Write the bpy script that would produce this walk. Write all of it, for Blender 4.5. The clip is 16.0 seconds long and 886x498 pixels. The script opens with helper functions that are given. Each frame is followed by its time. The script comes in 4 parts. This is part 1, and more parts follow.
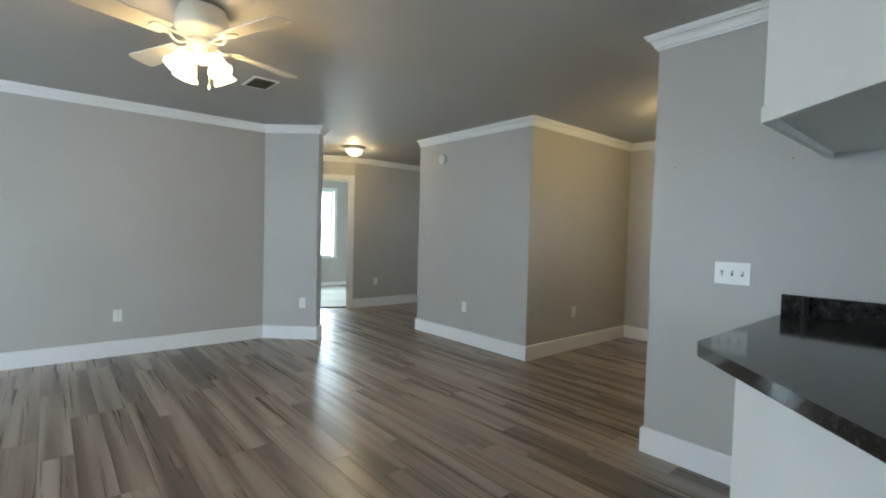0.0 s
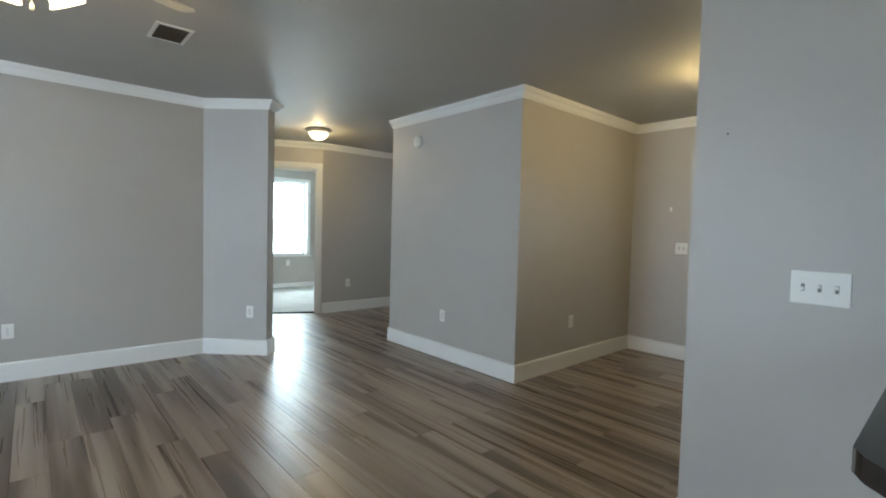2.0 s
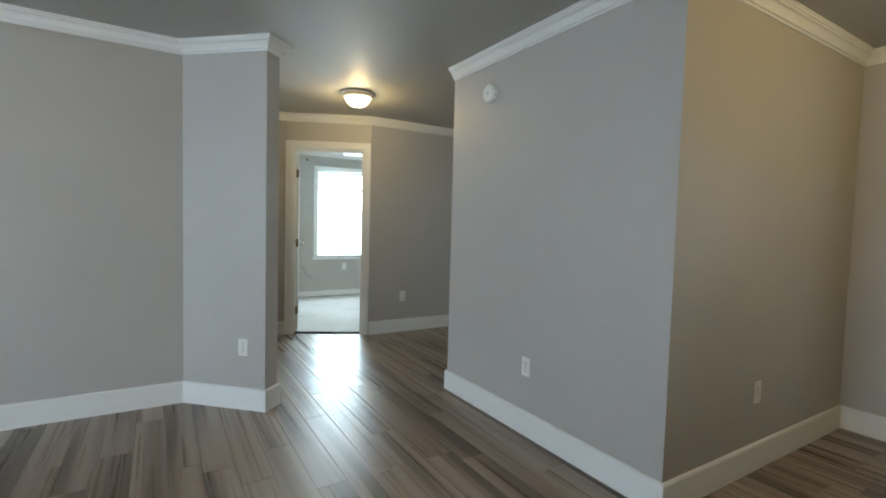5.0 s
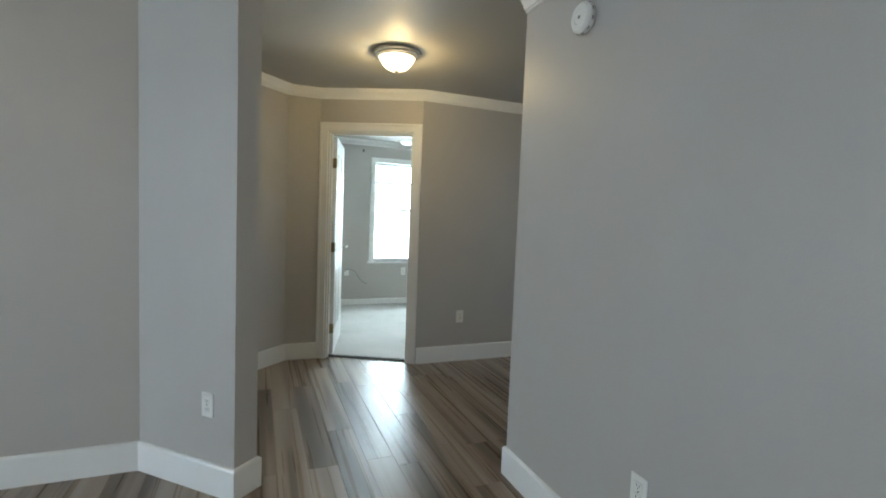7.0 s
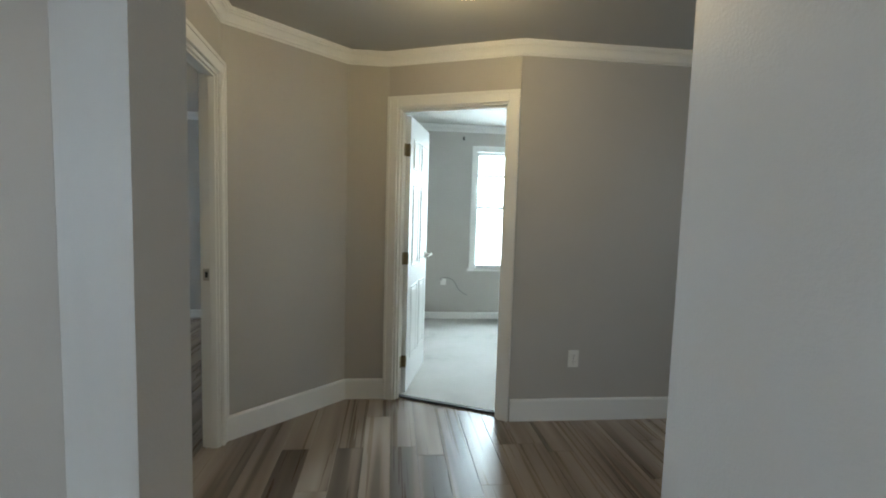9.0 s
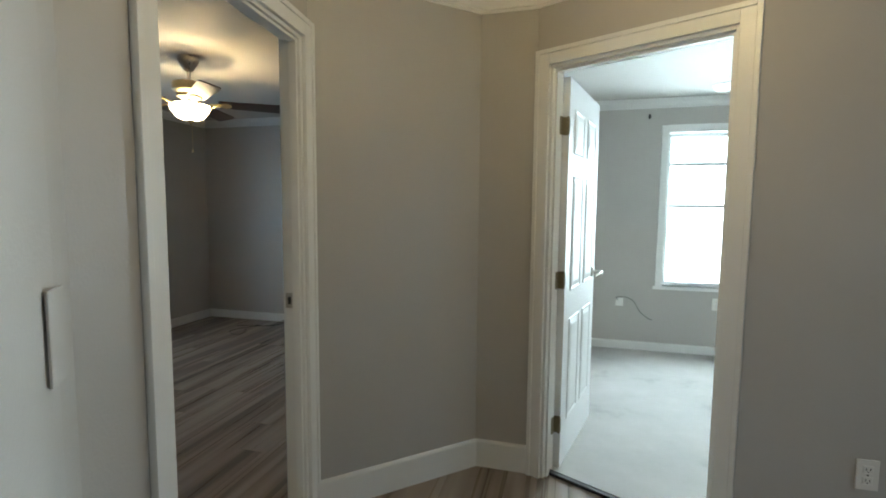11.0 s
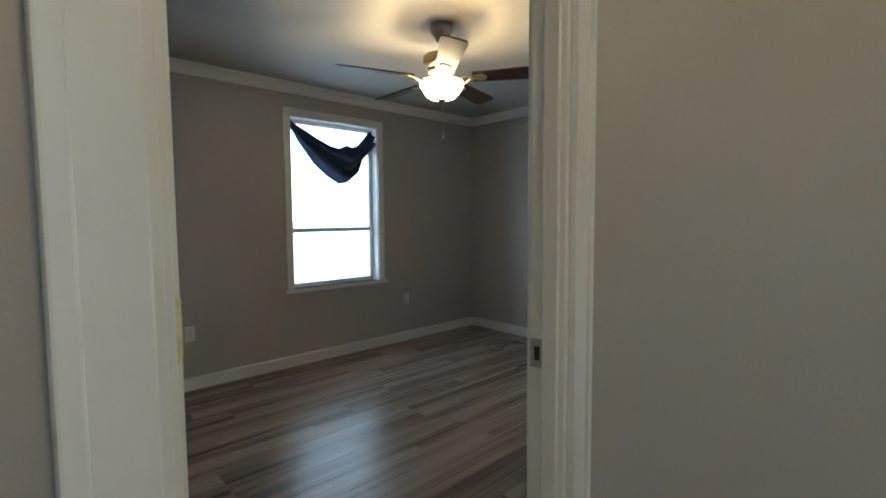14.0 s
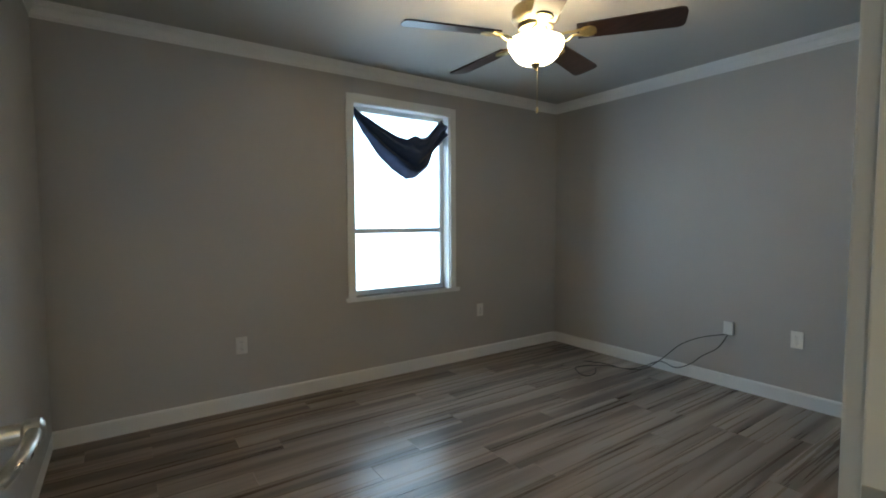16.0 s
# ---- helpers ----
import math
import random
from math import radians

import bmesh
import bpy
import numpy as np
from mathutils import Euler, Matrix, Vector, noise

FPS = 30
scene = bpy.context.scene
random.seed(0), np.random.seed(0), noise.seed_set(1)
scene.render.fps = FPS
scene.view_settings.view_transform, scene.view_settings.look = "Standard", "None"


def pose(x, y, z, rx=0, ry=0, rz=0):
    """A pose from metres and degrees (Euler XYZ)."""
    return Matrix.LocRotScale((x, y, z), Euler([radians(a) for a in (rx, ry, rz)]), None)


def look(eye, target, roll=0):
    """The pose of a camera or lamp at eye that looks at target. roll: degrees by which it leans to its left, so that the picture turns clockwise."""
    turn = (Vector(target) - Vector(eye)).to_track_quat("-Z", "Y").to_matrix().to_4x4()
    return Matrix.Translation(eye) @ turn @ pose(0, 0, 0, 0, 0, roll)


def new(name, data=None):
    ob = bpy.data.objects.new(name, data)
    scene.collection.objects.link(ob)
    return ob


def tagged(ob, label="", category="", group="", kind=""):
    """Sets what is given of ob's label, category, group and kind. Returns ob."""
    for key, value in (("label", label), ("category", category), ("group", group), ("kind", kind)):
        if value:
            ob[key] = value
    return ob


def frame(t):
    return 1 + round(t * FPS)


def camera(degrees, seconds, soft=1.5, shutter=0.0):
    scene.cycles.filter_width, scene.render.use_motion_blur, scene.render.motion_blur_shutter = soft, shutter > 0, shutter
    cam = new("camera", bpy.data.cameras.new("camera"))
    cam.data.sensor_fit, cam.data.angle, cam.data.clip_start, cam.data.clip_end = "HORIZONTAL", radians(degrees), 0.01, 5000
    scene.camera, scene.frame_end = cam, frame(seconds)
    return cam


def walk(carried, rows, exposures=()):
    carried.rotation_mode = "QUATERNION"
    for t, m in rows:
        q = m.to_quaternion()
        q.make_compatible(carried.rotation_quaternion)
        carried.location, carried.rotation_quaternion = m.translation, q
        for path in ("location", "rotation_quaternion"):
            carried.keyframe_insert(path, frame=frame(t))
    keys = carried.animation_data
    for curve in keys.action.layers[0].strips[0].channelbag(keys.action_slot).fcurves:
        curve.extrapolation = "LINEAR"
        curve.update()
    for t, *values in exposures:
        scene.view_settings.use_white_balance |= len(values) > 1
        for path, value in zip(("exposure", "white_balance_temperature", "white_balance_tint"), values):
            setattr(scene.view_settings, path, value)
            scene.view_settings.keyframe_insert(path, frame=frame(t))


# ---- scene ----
cam = camera(87.3, 16.0, soft=1.9)
PATH = [
    (0, (0.646, 0.813, 1.271), (1.942, 2.334, 1.199), 1.5),
    (0.5, (0.776, 0.935, 1.262), (2.087, 2.444, 1.183), 1.6),
    (1, (0.919, 1.057, 1.249), (2.245, 2.552, 1.166), 1.6),
    (1.5, (1.093, 1.196, 1.25), (2.427, 2.684, 1.163), 1.5),
    (2, (1.302, 1.335, 1.272), (2.627, 2.83, 1.183), 1.5),
    (2.5, (1.489, 1.53, 1.265), (2.763, 3.069, 1.173), 1.5),
    (3, (1.682, 1.744, 1.258), (2.886, 3.338, 1.16), 1.4),
    (3.5, (1.839, 1.962, 1.255), (3.017, 3.576, 1.163), 1.4),
    (4, (2.015, 2.167, 1.25), (3.166, 3.8, 1.156), 1.3),
    (4.2, (2.091, 2.248, 1.26), (3.217, 3.898, 1.162), 1.3),
    (6.5, (2.919, 3.304, 1.287), (3.781, 5.105, 1.17), 2.2),
    (7, (3.082, 3.536, 1.324), (3.82, 5.39, 1.195), 2.2),
    (7.5, (3.233, 3.773, 1.327), (3.833, 5.676, 1.193), 2.2),
    (8, (3.372, 4.018, 1.332), (3.852, 5.955, 1.197), 2.2),
    (8.2, (3.432, 4.115, 1.355), (3.868, 6.061, 1.213), 2.0),
    (10.3, (3.753, 5.203, 1.379), (3.502, 7.179, 1.201), 1.1),
    (10.5, (3.755, 5.265, 1.361), (3.424, 7.23, 1.194), 0.8),
    (11, (3.74, 5.493, 1.377), (3.235, 7.42, 1.208), 0.5),
    (11.5, (3.725, 5.724, 1.35), (3.026, 7.591, 1.193), 0.4),
    (12, (3.671, 5.92, 1.344), (2.733, 7.679, 1.187), 0.2),
    (12.5, (3.599, 6.064, 1.337), (2.436, 7.685, 1.19), 0.2),
    (13, (3.459, 6.194, 1.356), (2.139, 7.689, 1.195), -0.2),
    (13.5, (3.35, 6.308, 1.313), (1.932, 7.711, 1.172), -0.0),
    (14, (3.224, 6.365, 1.29), (1.76, 7.722, 1.155), -0.4),
    (14.5, (3.1, 6.457, 1.292), (1.6, 7.773, 1.157), -0.3),
    (15, (2.964, 6.518, 1.283), (1.43, 7.793, 1.148), -0.4),
    (15.5, (2.83, 6.601, 1.259), (1.238, 7.805, 1.134), -0.2),
    (16, (2.723, 6.667, 1.258), (1.081, 7.802, 1.14), -0.3),
]
walk(cam, [(t, look(eye, target, roll)) for t, eye, target, roll in PATH],
     [(0, -0.05), (4, -0.08), (8, -0.2), (10.5, -0.1), (12.5, -0.26), (15, -0.14), (16, 0.16)])

# ---- world, sun, lights ----
WORLD = bpy.data.worlds.new("sky")
scene.world = WORLD
WORLD.use_nodes = True
_n = WORLD.node_tree.nodes
_sky = _n.new("ShaderNodeTexSky")
_sky.sky_type = "NISHITA"
_sky.sun_disc = False
_sky.sun_elevation, _sky.sun_rotation = radians(50), radians(200)
WORLD.node_tree.links.new(_sky.outputs[0], _n["Background"].inputs[0])
_n["Background"].inputs[1].default_value = 0.15


def sun_lamp(energy, elevation, azimuth):
    d = bpy.data.lights.new("sun", "SUN")
    d.energy, d.angle, d.color = energy, radians(0.5), (1.0, 0.95, 0.86)
    ob = new("sun", d)
    e, a = radians(elevation), radians(azimuth)
    way = Vector((math.sin(a) * math.cos(e), math.cos(a) * math.cos(e), math.sin(e)))
    ob.matrix_world = look(way * 40, (0, 0, 0))
    return ob


def window_light(at, toward, width, height, power, color):
    d = bpy.data.lights.new("window_daylight", "AREA")
    d.shape, d.size, d.size_y, d.energy, d.color = "RECTANGLE", width, height, power, color
    ob = new("window_daylight", d)
    ob.matrix_world = look(at, toward)
    return ob


def bulb(at, power, radius=0.03, color=(1.0, 0.72, 0.42)):
    d = bpy.data.lights.new("bulb", "POINT")
    d.energy, d.shadow_soft_size, d.color = power, radius, color
    ob = new("bulb", d)
    ob.location = at
    return ob


SUN = sun_lamp(3.0, 50, 200)
DAY = (0.64, 0.825, 1.0)
L_WIN_A = window_light((-1.00, 8.62, 1.7), (2, 8.62, 1.7), 1.9, 3.4, 112, (0.52, 0.76, 1.0))
L_WIN_B = window_light((5.105, 10.76, 1.7), (5.105, 7, 1.7), 2.0, 3.4, 800, (0.72, 0.91, 1.0))
L_DOOR = window_light((6.60, 2.60, 1.6), (3, 2.60, 1.6), 1.6, 2.6, 28, DAY)
L_WEST = window_light((-3.60, 4.3, 1.9), (0, 4.3, 0.5), 3.0, 3.4, 400, DAY)
L_SOUTH = window_light((-0.4, -3.40, 1.9), (-0.4, 0, 0.3), 3.2, 3.4, 225, DAY)
# fill lamp added out of view to brighten the hall's left wall
L_HALL_FILL = window_light((7.60, 6.55, 1.7), (4, 6.55, 1.7), 1.6, 2.6, 40, DAY)
WARM = (1.0, 0.68, 0.30)
B_HALL = bulb((3.935, 6.65, 2.350), 17, 0.03, (1.0, 0.76, 0.36))
B_ENTRY = bulb((4.90, 2.45, 2.355), 30, 0.03, (1.0, 0.75, 0.32))
B_BED = bulb((1.135, 8.30, 2.060), 25, 0.012, (1.0, 0.77, 0.42))
B_LIVING = [bulb((1.28 + 0.085 * math.cos(a), 3.59 + 0.085 * math.sin(a), 2.10), 3.2, 0.02, WARM) for a in (0.4, 1.97, 3.54, 5.11)]

# ---- materials ----


def material(name):
    m = bpy.data.materials.new(name)
    m.use_nodes = True
    nt = m.node_tree
    return m, nt.nodes, nt.links, nt.nodes["Principled BSDF"]


def ramp(n, stops):
    r = n.new("ShaderNodeValToRGB")
    e = r.color_ramp.elements
    e[0].position, e[0].color = stops[0][0], (*stops[0][1], 1)
    e[1].position, e[1].color = stops[-1][0], (*stops[-1][1], 1)
    for p, c in stops[1:-1]:
        k = e.new(p)
        k.color = (*c, 1)
    return r


def noise_tex(n, l, scale, detail=4, rough=0.55, stretch=None, space="Object"):
    tc = n.new("ShaderNodeTexCoord")
    mp = n.new("ShaderNodeMapping")
    if stretch:
        mp.inputs["Scale"].default_value = stretch
    tx = n.new("ShaderNodeTexNoise")
    tx.inputs["Scale"].default_value, tx.inputs["Detail"].default_value, tx.inputs["Roughness"].default_value = scale, detail, rough
    l.new(tc.outputs[space], mp.inputs[0])
    l.new(mp.outputs[0], tx.inputs[0])
    return tx


def painted(name, color, rough, spread=0.05, bump_scale=220, bump=0.12, big=1.1):
    m, n, l, p = material(name)
    a = noise_tex(n, l, big, 5)
    r = ramp(n, [(0.3, tuple(c * (1 - spread) for c in color)), (0.7, tuple(min(1, c * (1 + spread)) for c in color))])
    l.new(a.outputs["Fac"], r.inputs[0])
    l.new(r.outputs[0], p.inputs["Base Color"])
    b = noise_tex(n, l, 7, 4)
    mr = n.new("ShaderNodeMapRange")
    mr.inputs["To Min"].default_value, mr.inputs["To Max"].default_value = rough - 0.06, rough + 0.08
    l.new(b.outputs["Fac"], mr.inputs[0])
    l.new(mr.outputs[0], p.inputs["Roughness"])
    c = noise_tex(n, l, bump_scale, 3)
    bp = n.new("ShaderNodeBump")
    bp.inputs["Strength"].default_value, bp.inputs["Distance"].default_value = bump, 0.004
    l.new(c.outputs["Fac"], bp.inputs["Height"])
    l.new(bp.outputs[0], p.inputs["Normal"])
    return m


def metal(name, color, rough):
    m, n, l, p = material(name)
    p.inputs["Metallic"].default_value = 1
    a = noise_tex(n, l, 60, 4)
    r = ramp(n, [(0.3, tuple(c * 0.8 for c in color)), (0.7, color)])
    l.new(a.outputs["Fac"], r.inputs[0])
    l.new(r.outputs[0], p.inputs["Base Color"])
    mr = n.new("ShaderNodeMapRange")
    mr.inputs["To Min"].default_value, mr.inputs["To Max"].default_value = rough - 0.07, rough + 0.1
    l.new(a.outputs["Fac"], mr.inputs[0])
    l.new(mr.outputs[0], p.inputs["Roughness"])
    return m


def plank_material():
    m, n, l, p = material("vinyl_plank")
    info = n.new("ShaderNodeObjectInfo")
    geo = n.new("ShaderNodeNewGeometry")
    tc = n.new("ShaderNodeTexCoord")
    mix_id = n.new("ShaderNodeMath")
    mix_id.operation = "ADD"
    l.new(info.outputs["Random"], mix_id.inputs[0])
    l.new(geo.outputs["Random Per Island"], mix_id.inputs[1])
    fr = n.new("ShaderNodeMath")
    fr.operation = "FRACT"
    l.new(mix_id.outputs[0], fr.inputs[0])
    comb = n.new("ShaderNodeCombineXYZ")
    sc = n.new("ShaderNodeMath")
    sc.operation = "MULTIPLY"
    sc.inputs[1].default_value = 37.0
    l.new(fr.outputs[0], sc.inputs[0])
    l.new(sc.outputs[0], comb.inputs[0])
    l.new(sc.outputs[0], comb.inputs[2])
    add = n.new("ShaderNodeVectorMath")
    l.new(geo.outputs["Position"], add.inputs[0])
    l.new(comb.outputs[0], add.inputs[1])

    def stretched(sx, sy, scale, detail, rough=0.6):
        mp = n.new("ShaderNodeMapping")
        mp.inputs["Scale"].default_value = (sx, sy, 1)
        tx = n.new("ShaderNodeTexNoise")
        tx.inputs["Scale"].default_value, tx.inputs["Detail"].default_value, tx.inputs["Roughness"].default_value = scale, detail, rough
        tx.inputs["Distortion"].default_value = 0.25
        l.new(add.outputs[0], mp.inputs[0])
        l.new(mp.outputs[0], tx.inputs[0])
        return tx

    streak = stretched(7.0, 0.30, 1.3, 2, 0.45)
    fine = stretched(24, 0.3, 2.0, 2, 0.5)
    base = ramp(n, [(0.30, (0.100, 0.072, 0.054)), (0.42, (0.138, 0.102, 0.077)), (0.465, (0.205, 0.158, 0.123)), (0.55, (0.285, 0.228, 0.182)), (0.70, (0.355, 0.293, 0.240))])
    blend = n.new("ShaderNodeMath")
    blend.operation = "MULTIPLY_ADD"
    blend.inputs[1].default_value = 0.07
    l.new(fr.outputs[0], blend.inputs[0])
    off = n.new("ShaderNodeMath")
    off.operation = "SUBTRACT"
    off.inputs[1].default_value = 0.035
    l.new(streak.outputs["Fac"], off.inputs[0])
    l.new(off.outputs[0], blend.inputs[2])
    l.new(blend.outputs[0], base.inputs[0])
    grain = ramp(n, [(0.25, (0.93, 0.925, 0.92)), (0.62, (1.0, 1.0, 1.0))])
    l.new(fine.outputs["Fac"], grain.inputs[0])
    mul = n.new("ShaderNodeMix")
    mul.data_type, mul.blend_type = "RGBA", "MULTIPLY"
    mul.inputs[0].default_value = 0.85
    l.new(base.outputs[0], mul.inputs[6])
    l.new(grain.outputs[0], mul.inputs[7])
    l.new(mul.outputs[2], p.inputs["Base Color"])
    mr = n.new("ShaderNodeMapRange")
    mr.inputs["To Min"].default_value, mr.inputs["To Max"].default_value = 0.22, 0.36
    l.new(fine.outputs["Fac"], mr.inputs[0])
    l.new(mr.outputs[0], p.inputs["Roughness"])
    p.inputs["Specular IOR Level"].default_value = 0.5
    bp = n.new("ShaderNodeBump")
    bp.inputs["Strength"].default_value, bp.inputs["Distance"].default_value = 0.08, 0.0010
    l.new(fine.outputs["Fac"], bp.inputs["Height"])
    l.new(bp.outputs[0], p.inputs["Normal"])
    return m


def carpet_material():
    m, n, l, p = material("carpet_pile")
    a = noise_tex(n, l, 1.6, 5, 0.6)
    b = noise_tex(n, l, 420, 2)
    r = ramp(n, [(0.30, (0.27, 0.262, 0.245)), (0.42, (0.42, 0.41, 0.39)), (0.7, (0.50, 0.49, 0.47))])
    l.new(a.outputs["Fac"], r.inputs[0])
    l.new(r.outputs[0], p.inputs["Base Color"])
    p.inputs["Roughness"].default_value = 0.95
    bp = n.new("ShaderNodeBump")
    bp.inputs["Strength"].default_value, bp.inputs["Distance"].default_value = 0.5, 0.004
    l.new(b.outputs["Fac"], bp.inputs["Height"])
    l.new(bp.outputs[0], p.inputs["Normal"])
    return m


def granite_material():
    m, n, l, p = material("dark_counter_laminate")
    v = n.new("ShaderNodeTexVoronoi")
    v.inputs["Scale"].default_value = 190
    tc = n.new("ShaderNodeTexCoord")
    l.new(tc.outputs["Object"], v.inputs["Vector"])
    a = noise_tex(n, l, 45, 5, 0.7)
    r = ramp(n, [(0.35, (0.008, 0.008, 0.009)), (0.55, (0.022, 0.021, 0.021)), (0.72, (0.075, 0.068, 0.060))])
    l.new(a.outputs["Fac"], r.inputs[0])
    r2 = ramp(n, [(0.0, (0.55, 0.5, 0.45)), (0.12, (1, 1, 1))])
    l.new(v.outputs["Distance"], r2.inputs[0])
    mul = n.new("ShaderNodeMix")
    mul.data_type, mul.blend_type = "RGBA", "MULTIPLY"
    mul.inputs[0].default_value = 0.8
    l.new(r.outputs[0], mul.inputs[6])
    l.new(r2.outputs[0], mul.inputs[7])
    l.new(mul.outputs[2], p.inputs["Base Color"])
    p.inputs["Roughness"].default_value = 0.09
    return m


def wood_material(name, dark, light):
    m, n, l, p = material(name)
    a = noise_tex(n, l, 3, 6, 0.6, (1.5, 22, 22))
    r = ramp(n, [(0.3, dark), (0.7, light)])
    l.new(a.outputs["Fac"], r.inputs[0])
    l.new(r.outputs[0], p.inputs["Base Color"])
    p.inputs["Roughness"].default_value = 0.32
    return m


def glowing_glass(name, color, strength):
    m, n, l, p = material(name)
    p.inputs["Base Color"].default_value = (0.85, 0.82, 0.76, 1)
    p.inputs["Roughness"].default_value = 0.35
    p.inputs["Emission Color"].default_value = (*color, 1)
    a = noise_tex(n, l, 14, 4, 0.6)
    mr = n.new("ShaderNodeMapRange")
    mr.inputs["To Min"].default_value, mr.inputs["To Max"].default_value = strength * 0.8, strength * 1.2
    l.new(a.outputs["Fac"], mr.inputs[0])
    l.new(mr.outputs[0], p.inputs["Emission Strength"])
    return m


def clear_glass():
    m, n, l, p = material("window_glass")
    p.inputs["Base Color"].default_value = (0.97, 0.99, 0.98, 1)
    p.inputs["Roughness"].default_value = 0.02
    p.inputs["Transmission Weight"].default_value = 1
    p.inputs["IOR"].default_value = 1.45
    return m


def fabric_material(name, dark, light):
    m, n, l, p = material(name)
    a = noise_tex(n, l, 12, 5)
    r = ramp(n, [(0.3, dark), (0.7, light)])
    l.new(a.outputs["Fac"], r.inputs[0])
    l.new(r.outputs[0], p.inputs["Base Color"])
    p.inputs["Roughness"].default_value = 0.9
    p.inputs["Sheen Weight"].default_value = 0.2
    b = noise_tex(n, l, 500, 2)
    bp = n.new("ShaderNodeBump")
    bp.inputs["Strength"].default_value, bp.inputs["Distance"].default_value = 0.3, 0.001
    l.new(b.outputs["Fac"], bp.inputs["Height"])
    l.new(bp.outputs[0], p.inputs["Normal"])
    return m


M_WALL = painted("greige_wall_paint", (0.468, 0.446, 0.416), 0.44, 0.04, 120, 0.20)
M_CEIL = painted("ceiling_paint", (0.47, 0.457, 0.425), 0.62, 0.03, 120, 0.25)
M_TRIM = painted("white_trim_paint", (0.80, 0.80, 0.78), 0.34, 0.02, 90, 0.04)
M_DOOR = painted("white_door_paint", (0.78, 0.79, 0.78), 0.36, 0.02, 70, 0.05)
M_CAB = painted("white_cabinet_paint", (0.76, 0.77, 0.74), 0.35, 0.02, 60, 0.05)
M_PLATE = painted("white_plate_plastic", (0.80, 0.79, 0.75), 0.30, 0.015, 50, 0.02)
M_DARK = painted("dark_slot", (0.02, 0.02, 0.02), 0.5, 0.1)
M_SUB = painted("underlayment", (0.045, 0.038, 0.032), 0.9, 0.1)
M_PLANK = plank_material()
M_CARPET = carpet_material()
M_COUNTER = granite_material()
M_NICKEL = metal("brushed_nickel", (0.55, 0.52, 0.47), 0.28)
M_BRASS = metal("polished_brass", (0.90, 0.76, 0.42), 0.38)
M_SATIN = metal("satin_nickel", (0.80, 0.74, 0.64), 0.45)
M_OLD = metal("aged_brass", (0.26, 0.21, 0.12), 0.38)
M_BRONZE = metal("antique_brass", (0.36, 0.29, 0.18), 0.35)
M_BLADE = wood_material("walnut_blade", (0.022, 0.009, 0.006), (0.060, 0.024, 0.015))
M_PALE = painted("cream_blade", (0.72, 0.66, 0.54), 0.4, 0.03)
M_SHADE = glowing_glass("lit_bowl_glass", (1.0, 0.80, 0.50), 5.0)
M_BOWL = glowing_glass("lit_fan_bowl_glass", (1.0, 0.78, 0.46), 24.0)
M_TULIP = glowing_glass("lit_tulip_glass", (1.0, 0.82, 0.52), 6.0)
M_GLASS = clear_glass()
M_VINYL = painted("white_window_vinyl", (0.80, 0.82, 0.82), 0.35, 0.02)
M_NAVY = fabric_material("navy_cloth", (0.016, 0.028, 0.070), (0.036, 0.062, 0.140))
M_BLACK = painted("black_cord", (0.012, 0.012, 0.012), 0.45, 0.1)
M_GREYC = painted("grey_cord", (0.22, 0.22, 0.21), 0.5, 0.1)
M_GRASS = painted("outdoor_ground", (0.12, 0.13, 0.07), 0.95, 0.3, 40, 0.5, 0.3)
M_EXT = painted("outer_siding", (0.55, 0.55, 0.53), 0.7, 0.05)

# ---- mesh helpers ----


def mesh_ob(name, bm, mat, parent=None, smooth=False, bevel=0.0):
    if bevel:
        bmesh.ops.bevel(bm, geom=[e for e in bm.edges if len(e.link_faces) == 2 and e.calc_face_angle(0) > 0.6], offset=bevel, segments=2, affect="EDGES", profile=0.6)
    bmesh.ops.recalc_face_normals(bm, faces=bm.faces)
    me = bpy.data.meshes.new(name)
    bm.to_mesh(me)
    bm.free()
    for m in mat if isinstance(mat, (list, tuple)) else [mat]:
        me.materials.append(m)
    if smooth:
        for f in me.polygons:
            f.use_smooth = True
        me.set_sharp_from_angle(angle=radians(38))
    ob = new(name, me)
    if parent:
        ob.parent = parent
    return ob


def box(bm, x0, y0, z0, x1, y1, z1, m=None):
    r = bmesh.ops.create_cube(bm, size=1)
    for v in r["verts"]:
        v.co = Vector(((x0 + x1) / 2 + v.co.x * (x1 - x0), (y0 + y1) / 2 + v.co.y * (y1 - y0), (z0 + z1) / 2 + v.co.z * (z1 - z0)))
        if m:
            v.co = m @ v.co
    return r["verts"]


def prism(bm, poly, z0, z1):
    lo = [bm.verts.new((x, y, z0)) for x, y in poly]
    hi = [bm.verts.new((x, y, z1)) for x, y in poly]
    bm.faces.new(lo)
    bm.faces.new(hi)
    for i in range(len(poly)):
        j = (i + 1) % len(poly)
        bm.faces.new((lo[i], lo[j], hi[j], hi[i]))


def lathe(bm, profile, seg=32, m=None, open_top=False):
    rings = []
    for r, z in profile:
        ring = []
        for i in range(seg):
            a = 2 * math.pi * i / seg
            co = Vector((r * math.cos(a), r * math.sin(a), z))
            ring.append(bm.verts.new(m @ co if m else co))
        rings.append(ring)
    for a, b in zip(rings, rings[1:]):
        for i in range(seg):
            j = (i + 1) % seg
            bm.faces.new((a[i], a[j], b[j], b[i]))
    if not open_top:
        bm.faces.new(rings[0])
    bm.faces.new(rings[-1])


